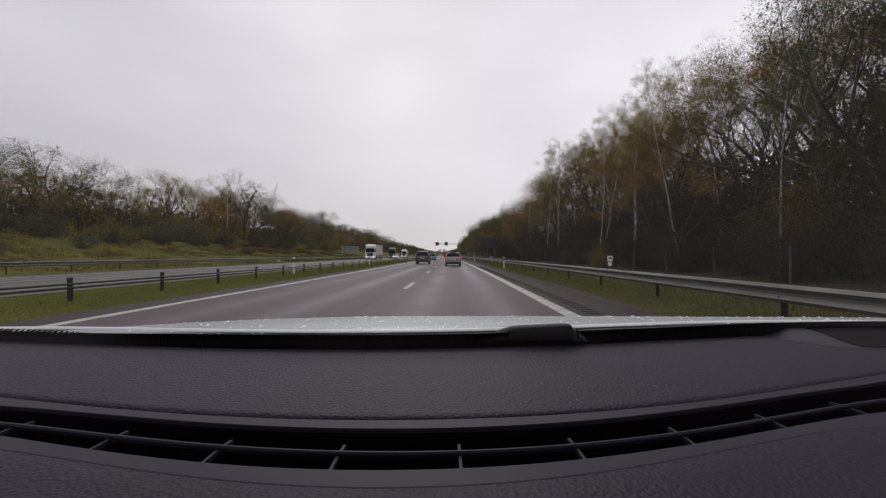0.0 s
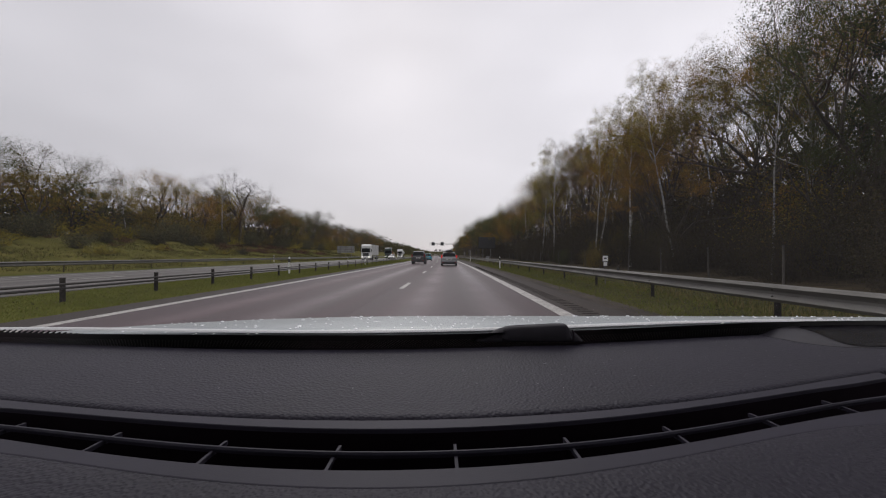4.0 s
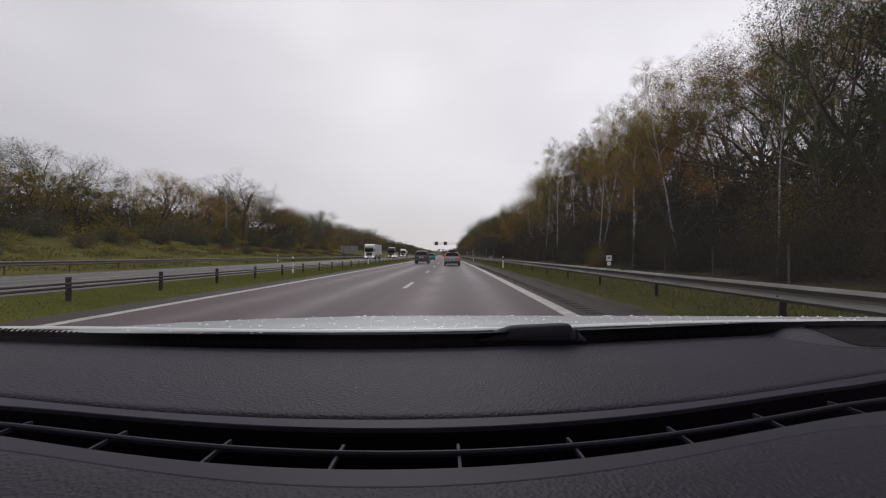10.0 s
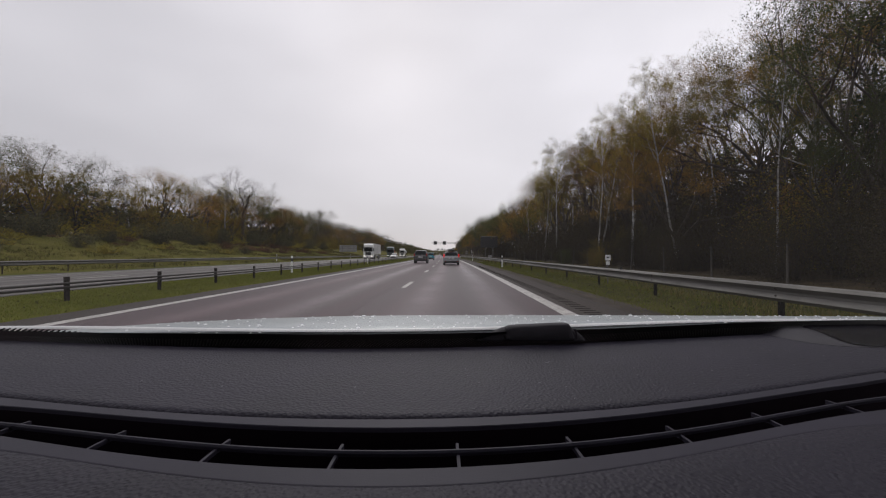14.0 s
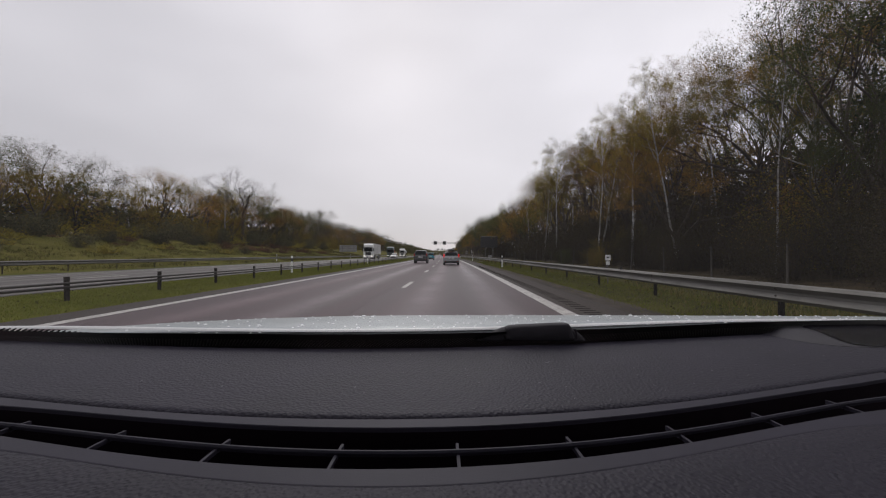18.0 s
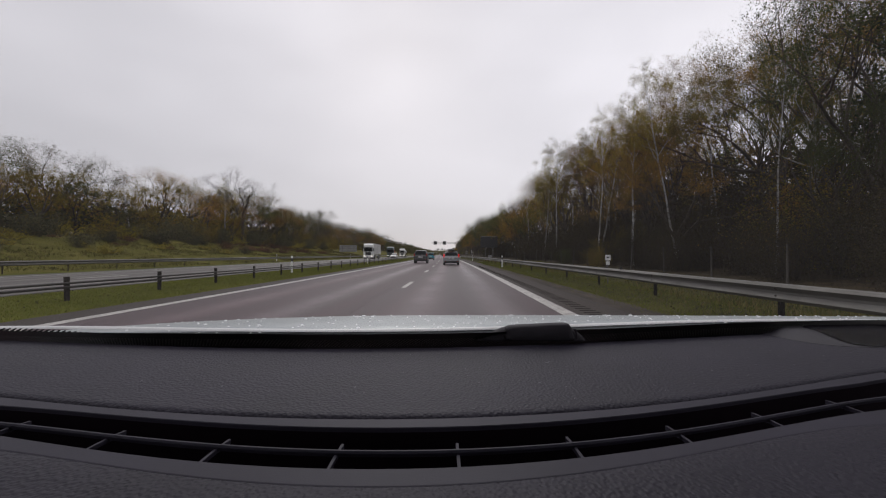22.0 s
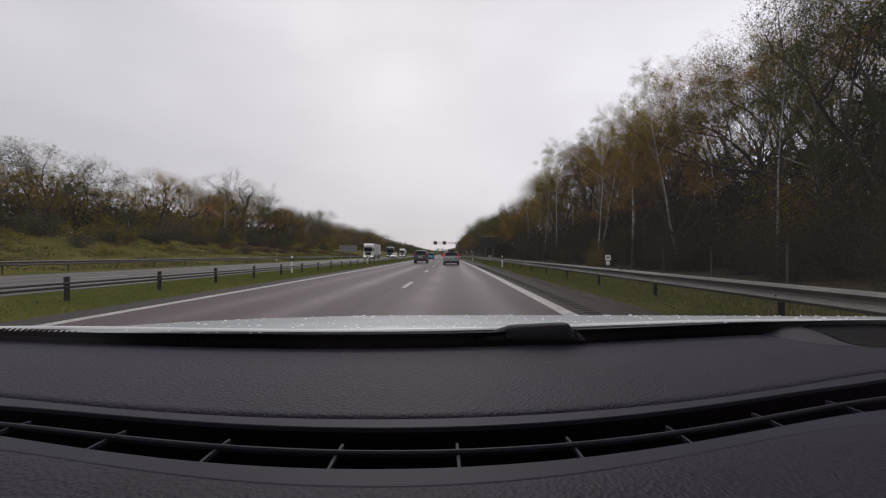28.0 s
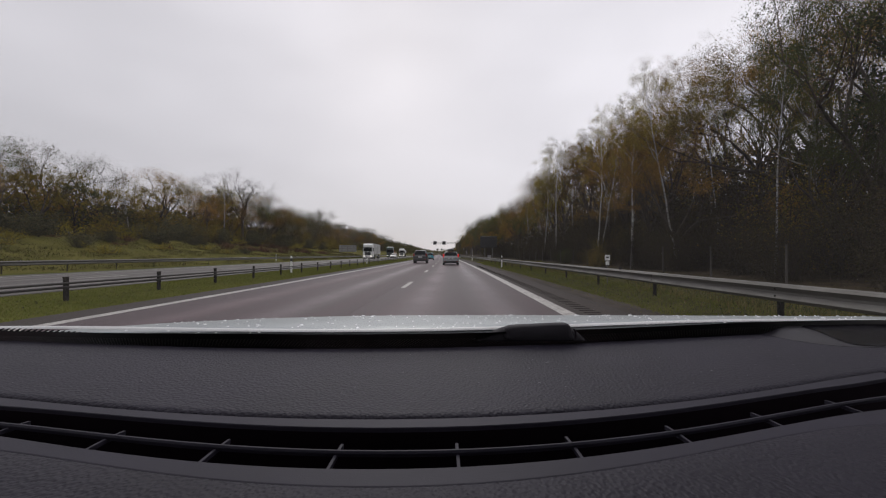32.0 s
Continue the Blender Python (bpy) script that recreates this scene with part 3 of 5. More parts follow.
strip(seam_line, slot_edge, 3, flat, "vent_ledge", M_DASH_SMOOTH, dash, 0.005, "smooth dark grey ledge", 0.0012, NEAR_XS, False)
strip(lambda x: seam_line(x) - 0.2, lambda x: seam_line(x) - 0.0006, 10, lambda x, d: 0.0005 - 0.5 * max(0, 0.12 - (d - seam_line(x) + 0.2)) ** 2, "front_pad", M_DASH, dash, 0.05, "grained dashboard face", 0.0009, NEAR_XS)
# duct walls and gap floors are coloured near black for the shade inside
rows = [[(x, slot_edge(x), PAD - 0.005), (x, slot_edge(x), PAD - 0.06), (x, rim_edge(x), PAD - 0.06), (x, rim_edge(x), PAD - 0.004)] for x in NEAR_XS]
part("vent_duct", sheet(rows), M_VOID, dash, "open duct, the shade inside put in as black")
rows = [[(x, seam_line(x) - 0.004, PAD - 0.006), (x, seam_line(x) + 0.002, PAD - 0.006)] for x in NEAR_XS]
part("seam_gap", sheet(rows), M_VOID, dash, "seam with its gap shadow put in as black")
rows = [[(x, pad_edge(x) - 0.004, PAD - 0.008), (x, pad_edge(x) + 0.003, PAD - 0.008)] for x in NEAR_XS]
part("seam_gap", sheet(rows), M_VOID, dash, "seam with its gap shadow put in as black")
rings = []
for x in NEAR_XS:
    d = bar_line(x)
    rings.append([(x, d + c, PAD + z) for c, z in ((-0.0014, -0.001), (-0.0007, 0.0004), (0.0007, 0.0004), (0.0014, -0.001), (0.001, -0.0035), (-0.001, -0.0035))])
part("vent_bar", loft(rings), M_DASH_SMOOTH, dash, "thin long vent bar")
for i in range(-5, 6):
    x = 0.0105 + 0.078 * i * (1 + 0.02 * abs(i))
    a, b, c = slot_edge(x), bar_line(x), rim_edge(x)
    t = 0.001
    rib = [(a, PAD - 0.002), (b, PAD - 0.0025), (b + (c - b) * 0.5, PAD - 0.004)]
    rib += [(d, z - 0.003) for d, z in rib[::-1]]
    part("vent_rib", loft([[(x - t, d, z) for d, z in rib], [(x + t, d, z) for d, z in rib]]), M_DASH_SMOOTH, dash)

# specks of lint and dust on the pad
rng = random.Random(17)
lint_v, lint_f = [], []
for k in range(170):
    x = rng.uniform(-0.55, 0.62)
    d = pad_edge(x) + 0.012 + (back_edge(x) - pad_edge(x) - 0.03) * rng.random()
    a, long, wide = rng.uniform(0, math.pi), rng.uniform(0.0004, 0.0013) * (2.2 if rng.random() < 0.08 else 1), rng.uniform(0.0002, 0.0004)
    n0, ca, sa = len(lint_v), math.cos(a), math.sin(a)
    for p, q in ((-1, -1), (1, -1), (1, 1), (-1, 1)):
        lint_v.append((x + p * long * ca - q * wide * sa, d + p * long * sa + q * wide * ca, PAD + 0.0007))
    lint_v.append((x, d, PAD + 0.0011))
    lint_f += [(n0, n0 + 1, n0 + 4), (n0 + 1, n0 + 2, n0 + 4), (n0 + 2, n0 + 3, n0 + 4), (n0 + 3, n0, n0 + 4)]
tagged(link_mesh("lint", lint_v, lint_f, [M_LINT], dash, "pale specks of lint and dust"), kind="stuff")

# windscreen with its dark ceramic band at the foot
def screen_z(x, d): return PAD + 0.017 + 0.6 * (back_edge(x) - d) - 0.0052 * (1 - smooth_step(-0.68, -0.22, x))
rows = [[(x, back_edge(x) + 0.1, screen_z(x, back_edge(x) + 0.1)), (x, back_edge(x) + 0.0, screen_z(x, back_edge(x)) ), (x, back_edge(x) - 0.004, screen_z(x, back_edge(x) - 0.004))] for x in XS]
screen_rows = [[(x, d, screen_z(x, d) + 0.003) for d in [back_edge(x) + 0.08 - (back_edge(x) - 0.04) * k / 8 for k in range(9)]] for x in XS]
screen = part("windscreen", sheet(screen_rows), M_WINDSCREEN, host, "clear sloping windscreen", smooth=True)
screen.visible_shadow = False
frit = part("frit_band", sheet(rows), M_FRIT, screen, "black ceramic band at the windscreen foot", smooth=True)
dots_v, dots_f = [], []
for r in range(8):
    for k in range(300):
        x = -0.75 + 1.5 * (k + 0.5 * (r % 2)) / 300
        d = back_edge(x) + 0.036 - 0.0034 * r
        z, q = screen_z(x, d) - 0.0016, 0.0012
        n0 = len(dots_v)
        dots_v += [(x - q, d, z), (x, d - q, z + 0.6 * q), (x + q, d, z), (x, d + q, z - 0.6 * q)]
        dots_f.append((n0, n0 + 1, n0 + 2, n0 + 3))
tagged(link_mesh("frit_dots", dots_v, dots_f, [M_FRIT_DOT], screen, "rows of fine grey dots"), kind="stuff")

teeth_v, teeth_f = [], []
for k in range(24):
    x = -0.70 + 0.0098 * k
    d = back_edge(x) - 0.0045
    z, tall = screen_z(x, d) - 0.001, 0.0046 * (1 - smooth_step(-0.60, -0.48, x))
    n0 = len(teeth_v)
    for y in (d, d + 0.0006):
        teeth_v += [(x - 0.0030, y, z), (x + 0.0034, y, z), (x + 0.0022 + tall * 1.5, y, z + tall), (x - 0.0006 + tall * 1.5, y, z + tall)]
    teeth_f += [tuple(n0 + i for i in q) for q in ((0, 1, 2, 3), (7, 6, 5, 4), (0, 4, 5, 1), (1, 5, 6, 2), (2, 6, 7, 3), (3, 7, 4, 0))]
tagged(link_mesh("frit_teeth", teeth_v, teeth_f, [M_FRIT], screen, "slanting black teeth along the ceramic band"), kind="stuff")

# wiper arm cover at the foot of the glass
def rounded(points, n):
    """A closed smooth line through corner points, n steps between each two."""
    out = []
    k = len(points)
    for i in range(k):
        p0, p1, p2, p3 = [np.array(points[(i + j - 1) % k]) for j in range(4)]
        for t in [q / n for q in range(n)]:
            out.append(0.5 * (2 * p1 + (p2 - p0) * t + (2 * p0 - 5 * p1 + 4 * p2 - p3) * t * t + (3 * p1 - p0 - 3 * p2 + p3) * t ** 3))
    return out


prof = rounded(((0.0455, 1.0335), (0.061, 1.0405), (0.0895, 1.0522), (0.130, 1.0528), (0.168, 1.0533), (0.183, 1.0470), (0.196, 1.0360), (0.190, 1.0325), (0.12, 1.0325)), 5)
cx, cz = 0.13, 1.039
rings = []
for d, k in ((0.552, 0.75), (0.553, 0.86), (0.557, 0.95), (0.564, 1.0), (0.576, 0.74), (0.60, 0.3)):
    rings.append([(cx + (x - cx) * (0.5 + 0.5 * k), d, cz + (z - cz) * k - 0.0015) for x, z in prof])
cover = part("wiper_cover", loft(rings), M_COVER, host, "matt black moulded wiper arm cover", smooth=True)
prof = rounded(((0.088, 1.0345), (0.0865, 1.0430), (0.0905, 1.0520), (0.130, 1.0546), (0.166, 1.0560), (0.1735, 1.0535), (0.1765, 1.0440), (0.176, 1.0345), (0.135, 1.0335)), 4)
part("cover_body", loft([[(0.134 + (x - 0.134) * k, d, 1.042 + (z - 1.042) * k) for x, z in prof] for d, k in ((0.5465, 0.86), (0.5475, 0.95), (0.5505, 1.0), (0.562, 1.0))]), M_COVER, cover, "rounded raised front", smooth=True)
part("cover_cap", loft([[(0.1815 + 0.0012 * k, d, z) for d, z in ((0.5515, 1.035), (0.5515, 1.0455), (0.556, 1.048), (0.568, 1.045), (0.575, 1.035))] for k in (0, 1)]), M_VOID, cover)

for ob in [cover] + list(cover.children):
    for v in ob.data.vertices:
        v.co = (v.co.x * 1.042, v.co.y * 1.042, EYE + (v.co.z - EYE) * 1.042)

# bonnet, crowned, with beads of rain
NEARER = 0.68
def bonnet_z(x, d):
    e = d - 0.978
    return EYE - (0.18 - 0.04 * e + 0.264 * e * e + (0.032 if x < 0 else 0.0025) * x * x)


def drawn_in(x, d, z):
    """Bonnet places are worked out on a large car and drawn in towards the eye to true size."""
    return (x * NEARER, d * NEARER, EYE + (z - EYE) * NEARER)


bx = [-1.26 + 0.06 * i for i in range(46)]
rows, edge = [], []
for x in bx:
    n0 = max(0.97 + 0.0687 * x + 0.0431 * x * x, (back_edge(x * NEARER) + 0.11) / NEARER)
    r = [(x, n0 - 0.01, bonnet_z(x, n0) - 0.012), (x, n0 - 0.004, bonnet_z(x, n0) - 0.004)] + [(x, n0 + 1.45 * k / 28, bonnet_z(x, n0 + 1.45 * k / 28)) for k in range(29)]
    rows.append([drawn_in(*p) for p in r])
    z = bonnet_z(x, n0) + (0.0225 * x * x if x < 0 else 0)
    edge.append([drawn_in(*p) for p in ((x, n0 - 0.014, z - 0.004), (x, n0 - 0.012, z), (x, n0 - 0.006, z + 0.002), (x, n0 - 0.001, z + 0.001), (x, n0, z - 0.004))])
bonnet = part("bonnet", sheet(rows), M_BONNET, host, "silver bonnet wet with rain", smooth=True)
# the sky's reflection on the rear bevel is painted as a white strip
part("bonnet_seal", sheet(edge), M_WHITE, bonnet, "rear edge of the bonnet, its sky reflection painted white", smooth=True)
# drops are opaque white: the sky they catch is put into their colour
M_BEAD = mat("white_glint_bead", (0.86, 0.87, 0.89), (0.96, 0.97, 0.98), 0.12, scale=90.0, spec=1.0)
rng = random.Random(5)
bead_v, bead_f = [], []
for k in range(320):
    x = rng.uniform(-0.9, 1.4)
    d = 0.99 + 0.0687 * x + 0.0431 * x * x + 0.42 * rng.random() ** 1.7
    r = rng.uniform(0.0011, 0.0024) * (1.7 if rng.random() < 0.2 else 1)
    n0, z = len(bead_v), bonnet_z(x, d)
    sx, sd = rng.uniform(0.9, 2.0), rng.uniform(0.8, 1.6)
    for lev, (rr, hh) in enumerate(((1.0, 0.0), (0.8, 0.5), (0.4, 0.8))):
        for a in range(7):
            t = a * math.tau / 7
            bead_v.append(drawn_in(x + sx * r * rr * math.cos(t), d + sd * r * rr * math.sin(t), z + r * hh))
    for lev in range(2):
        for a in range(7):
            bead_f.append((n0 + lev * 7 + a, n0 + lev * 7 + (a + 1) % 7, n0 + lev * 7 + 7 + (a + 1) % 7, n0 + lev * 7 + 7 + a))
    bead_f.append(tuple(n0 + 14 + a for a in range(7)))
tagged(link_mesh("rain_beads", bead_v, bead_f, [M_BEAD], bonnet, "beads of rain on the bonnet, sky glints painted as opaque white", smooth=True), kind="stuff")

# unseen body shell that closes the cabin round and behind the camera and shades the dash
MID = 0.06
def shell_side(sx):
    """One body side: doors, pillars, side windows, wing and wheels."""
    w = MID + 0.86 * sx
    for y0, y1 in ((0.42, -0.62), (-0.64, -1.55)):
        part("door_panel", box((0.06, y0 - y1 - 0.02, 0.6), (w, (y0 + y1) / 2, 0.68), 0.03), M_LINING, host, "dark door panel")
        skin = part("door", box((0.035, y0 - y1 - 0.012, 0.66), (w + 0.055 * sx, (y0 + y1) / 2, 0.66), 0.015), M_BONNET, host, "silver door")
        part("door_handle", box((0.025, 0.16, 0.03), (w + 0.08 * sx, y1 + 0.18, 0.84), 0.008), M_BONNET, skin)
        pane = part("side_window", loft([[(w + 0.03 * sx + o, y0 - 0.04, 0.99), (w + 0.03 * sx + o, y1 + 0.04, 0.99), (w - 0.11 * sx + o, y1 + 0.06, 1.39), (w - 0.11 * sx + o, y0 - 0.45 if y0 > 0 else y0 - 0.05, 1.39)] for o in (0, 0.004)]), M_WINDSCREEN, host, "clear side window")
        pane.visible_shadow = False
    for y0, y1 in ((0.60, -0.06), (-0.60, -0.66), (-1.55, -1.75)):
        part("pillar", rod((w + 0.02 * sx, y0, 0.98), (w - 0.12 * sx, y1, 1.43), 0.045, 0.04, 8), M_LINING, host, "dark roof pillar")
    part("rear_quarter", box((0.05, 0.75, 0.66), (w + 0.05 * sx, -1.93, 0.66), 0.02), M_BONNET, host, "silver rear quarter panel")
    part("wing", loft([[(w - 0.06 * sx, y, z0), (w + 0.08 * sx, y, z0), (w + 0.08 * sx, y, z1 - 0.08), (w + 0.05 * sx, y, z1), (w - 0.06 * sx, y, z1)] for y, z0, z1 in ((0.44, 0.33, 0.86), (0.7, 0.36, 0.84), (1.0, 0.62, 0.80), (1.35, 0.6, 0.72), (1.62, 0.36, 0.62))]), M_BONNET, host, "silver front wing")
    for y in (1.12, -1.5):
        ring = [[(w + sx * k, y + 0.31 * q * math.cos(a), 0.31 + 0.31 * q * math.sin(a)) for a in [i * math.tau / 20 for i in range(20)]] for k, q in ((-0.16, 0.9), (-0.14, 1.0), (0.04, 1.0), (0.06, 0.88))]
        tyre = part("wheel", loft(ring), M_TYRE, host)
        hub = [[(w + sx * k, y + 0.31 * q * math.cos(a), 0.31 + 0.31 * q * math.sin(a)) for a in [i * math.tau / 16 for i in range(16)]] for k, q in ((0.05, 0.66), (0.065, 0.6), (0.07, 0.2))]
        part("rim", loft(hub), M_RIM, tyre)


for sx in (-1, 1):
    shell_side(sx)
# out of view; reaches forward to keep overhead light off the near dashboard
part("header", loft([[(MID - 0.74, y, z), (MID + 0.74, y, z), (MID + 0.74, y, z + 0.03), (MID - 0.74, y, z + 0.03)] for y, z in ((0.12, 1.315), (0.02, 1.36), (-0.14, 1.40))]), M_LINING, host, "unseen dark windscreen header that shades the dashboard")
part("roof_lining", box((1.46, 1.75, 0.03), (MID, -1.0, 1.405), 0.01), M_LINING, host, "dark roof lining")
rings = []
for y, z, k in ((0.10, 1.352, 0.92), (0.0, 1.40, 0.97), (-0.3, 1.445, 1.0), (-1.2, 1.455, 1.0), (-1.75, 1.43, 0.97), (-1.9, 1.39, 0.92)):
    rings.append([(MID + 0.78 * k * q, y, z - 0.03 * abs(q) ** 3 + o) for o, qs in ((0, (-1, -0.8, -0.4, 0, 0.4, 0.8, 1)), (-0.02, (1, 0, -1))) for q in qs])
part("roof", loft(rings), M_BONNET, host, "silver roof")
part("tailgate", loft([[(MID - 0.82, y, z0), (MID + 0.82, y, z0), (MID + 0.74, y + 0.14, 1.0), (MID + 0.66, y + 0.32, 1.40), (MID - 0.66, y + 0.32, 1.40), (MID - 0.74, y + 0.14, 1.0)] for y, z0 in ((-2.3, 0.4), (-2.26, 0.4))]), M_BONNET, host, "silver tailgate")
part("rear_bumper", box((1.78, 0.2, 0.3), (MID, -2.3, 0.42), 0.07), M_BONNET, host, "silver rear bumper")
part("rear_seat", join(box((1.45, 0.5, 0.25), (MID, -1.35, 0.6), 0.06), box((1.45, 0.2, 0.65), (MID, -1.68, 0.95), 0.07)), M_LINING, host, "dark rear seat")
part("cabin_floor", box((1.62, 2.7, 0.05), (MID, -0.85, 0.35), 0.02), M_LINING, host, "dark cabin floor")
part("bulkhead", box((1.6, 0.04, 0.6), (MID, 0.52, 0.66), 0.01), M_LINING, host, "dark bulkhead")
part("front_bumper", box((1.76, 0.22, 0.4), (MID, 1.62, 0.45), 0.08), M_BONNET, host, "silver front bumper")
for sx in (-1, 1):
    part("headlamp", box((0.36, 0.2, 0.13), (MID + 0.66 * sx, 1.58, 0.68), 0.04), M_PANE, host, "unlit headlamp")

# ---- vehicles ----
def wheel(parent, x, y, r=0.32, w=0.2, label=""):
    rings = []
    for k, q in ((-0.5, 0.9), (-0.42, 1.0), (0.42, 1.0), (0.5, 0.9)):
        rings.append([(x + k * w, y + r * q * math.cos(a), r + r * q * math.sin(a)) for a in [i * math.tau / 18 for i in range(18)]])
    tyre = part("wheel", loft(rings), M_TYRE, parent, smooth=False)
    sx = 1 if x > 0 else -1
    rim = [[(x + sx * (w * 0.5 + o), y + r * q * math.cos(a), r + r * q * math.sin(a)) for a in [i * math.tau / 14 for i in range(14)]] for o, q in ((-0.01, 0.66), (0.004, 0.62), (0.008, 0.2))]
    part("rim", loft(rim), M_RIM, tyre)
    return tyre


def car_body(length, width, height, sill, stations):
    """Rings across a car, from tail to nose: each station gives the place along, half width share, roof height, shoulder height."""
    rings = []
    for y, wide, top, shoulder in stations:
        hw = width / 2 * wide
        tw = hw * (0.74 if top > shoulder + 0.2 else 0.94)
        rings.append([(-hw * 0.94, y, sill), (-hw, y, sill + 0.16), (-hw, y, shoulder - 0.12), (-hw * 0.97, y, shoulder), (-tw, y, top - 0.08), (-tw * 0.9, y, top - 0.015), (0, y, top),
                      (tw * 0.9, y, top - 0.015), (tw, y, top - 0.08), (hw * 0.97, y, shoulder), (hw, y, shoulder - 0.12), (hw, y, sill + 0.16), (hw * 0.94, y, sill)])
    return loft(rings)


def passenger_car(name, m, paint, label, kind="estate", oncoming=False, roof_box=False, lit=True):
    L, W, H = {"estate": (4.6, 1.8, 1.47), "suv": (4.5, 1.82, 1.68), "hatch": (3.65, 1.66, 1.50)}[kind]
    car = tagged(thing(name, m), label, "car")
    sh = 0.92 if kind != "suv" else 1.02
    sill = 0.24 if kind != "suv" else 0.32
    bonnet_l = 1.15 if kind != "hatch" else 0.75
    st = [(0.0, 0.90, sh - 0.12, sh - 0.2), (0.08, 0.97, sh + 0.03, sh - 0.05), (0.14, 0.98, sh + 0.1, sh), (0.5, 1.0, H - 0.06, sh), (0.9, 1.0, H, sh),
          (L * 0.5, 1.0, H, sh), (L - bonnet_l - 1.0, 1.0, H - 0.05, sh), (L - bonnet_l - 0.1, 1.0, sh + 0.08, sh - 0.02), (L - bonnet_l, 0.99, sh + 0.02, sh - 0.04), (L - 0.25, 0.95, sh - 0.12, sh - 0.2), (L, 0.84, sh - 0.3, sh - 0.36)]
    body = part("body", car_body(L, W, H, sill, st), paint, car, smooth=False)
    # glass
    hw = W / 2
    rear = [[(-hw * 0.84, 0.135, sh + 0.07), (hw * 0.84, 0.135, sh + 0.07), (hw * 0.64, 0.47, H - 0.10), (-hw * 0.64, 0.47, H - 0.10)]]
    rear.append([(x, y - 0.03, z + 0.012) for x, y, z in rear[0]])
    part("rear_window", loft(rear), M_PANE, car, "dark rear window")
    y0, y1 = L - bonnet_l - 0.12, L - bonnet_l - 0.98
    fr = [[(-hw * 0.86, y0, sh + 0.10), (hw * 0.86, y0, sh + 0.10), (hw * 0.66, y1, H - 0.07), (-hw * 0.66, y1, H - 0.07)]]
    fr.append([(x, y + 0.03, z + 0.02) for x, y, z in fr[0]])
    part("front_window", loft(fr), M_PANE, car, "dark windscreen")
    for sx in (-1, 1):
        for a, b in ((0.55, L * 0.42), (L * 0.42 + 0.08, L - bonnet_l - 0.75)):
            q = [[(sx * hw * 0.965, a + 0.02, sh + 0.03), (sx * hw * 0.965, b + (0.25 if b > L * 0.5 else 0), sh + 0.03), (sx * hw * 0.775, b, H - 0.13), (sx * hw * 0.775, a + 0.2, H - 0.13)]]
            q.append([(x + sx * 0.02, y, z + 0.006) for x, y, z in q[0]])
            part("side_window", loft(q), M_PANE, car)
        part("mirror", box((0.2, 0.12, 0.14), (sx * (hw + 0.1), L - bonnet_l - 0.55, sh + 0.12), 0.03), M_TRIM, car)
        part("rear_lamp", box((0.15, 0.12, 0.34), (sx * hw * 0.88, 0.08, sh + 0.08), 0.03), M_REDLAMP if lit else M_REDGLASS, car, "lit red rear lamp" if lit else "unlit red rear lamp")
        part("headlamp", box((0.36, 0.12, 0.14), (sx * hw * 0.68, L - 0.1, sh - 0.33), 0.03), M_HEADLAMP, car, "lit headlamp")
        for y in (0.85, L - 0.85):
            wheel(car, sx * (hw - 0.12), y, 0.32 if kind != "suv" else 0.36)
            arch = [[(sx * (hw - k), y + 0.4 * math.cos(a), 0.33 + 0.4 * math.sin(a)) for a in [i * math.pi / 8 for i in range(9)]] for k in (0.12, -0.003)]
            part("wheel_arch", loft(arch), M_TRIM, car)
    part("rear_bumper", box((W * 0.94, 0.2, 0.3), (0, 0.02, sill + 0.16), 0.05), paint if kind != "suv" else M_TRIM, car)
    part("bumper_insert", box((W * 0.88, 0.1, 0.26), (0, -0.065, sill + 0.11), 0.03), M_TRIM, car, "black lower bumper")
    part("front_bumper", box((W * 0.9, 0.2, 0.26), (0, L - 0.02, sill + 0.14), 0.05), M_TRIM, car)
    plate = part("number_plate", box((0.52, 0.02, 0.11), (0, 0.02 if kind != "hatch" else 0.01, sh - 0.22), 0.004), M_PLATE, car, "blank pale number plate")
    plate.location.y = -0.05
    part("plate_bar", box((0.34, 0.01, 0.05), (0, -0.045, sh - 0.22)), M_TRIM, plate)
    # seam under the tailgate with its shadow line, as a thin black bar
    part("tailgate_seam", box((W * 0.80, 0.012, 0.014), (0, 0.012, sh - 0.30), 0.003), M_TRIM, car)
    part("tailgate_strip", box((0.62, 0.02, 0.035), (0, 0.005, sh - 0.12), 0.006), M_RIM, car, "bright handle strip")
    part("rear_wiper", rod((0.02, 0.10, sh + 0.10), (0.36, 0.17, sh + 0.16), 0.012, 0.008, 6), M_TRIM, car)
    part("high_brake_lamp", box((0.34, 0.03, 0.025), (0, 0.47, H - 0.07), 0.006), M_REDGLASS, car, "slim red brake lamp")
    part("exhaust_pipe", rod((-hw * 0.55, -0.10, sill + 0.02), (-hw * 0.55, 0.25, sill + 0.02), 0.03, sides=10), M_RIM, car)
    for sx in (-1, 1):
        part("reflector", box((0.16, 0.015, 0.04), (sx * hw * 0.72, -0.12, sill + 0.16), 0.004), M_REDGLASS, car)
        part("door_handle", box((0.02, 0.2, 0.03), (sx * (hw + 0.004), L * 0.36, sh - 0.14), 0.006), paint, car)
        part("door_seam", box((0.006, 0.012, sh - sill - 0.2), (sx * (hw + 0.001), L * 0.42 + 0.04, (sh + sill) / 2 - 0.02)), M_TRIM, car)
    part("underside", box((W * 0.86, L * 0.9, 0.12), (0, L / 2, sill + 0.01), 0.02), M_TRIM, car)
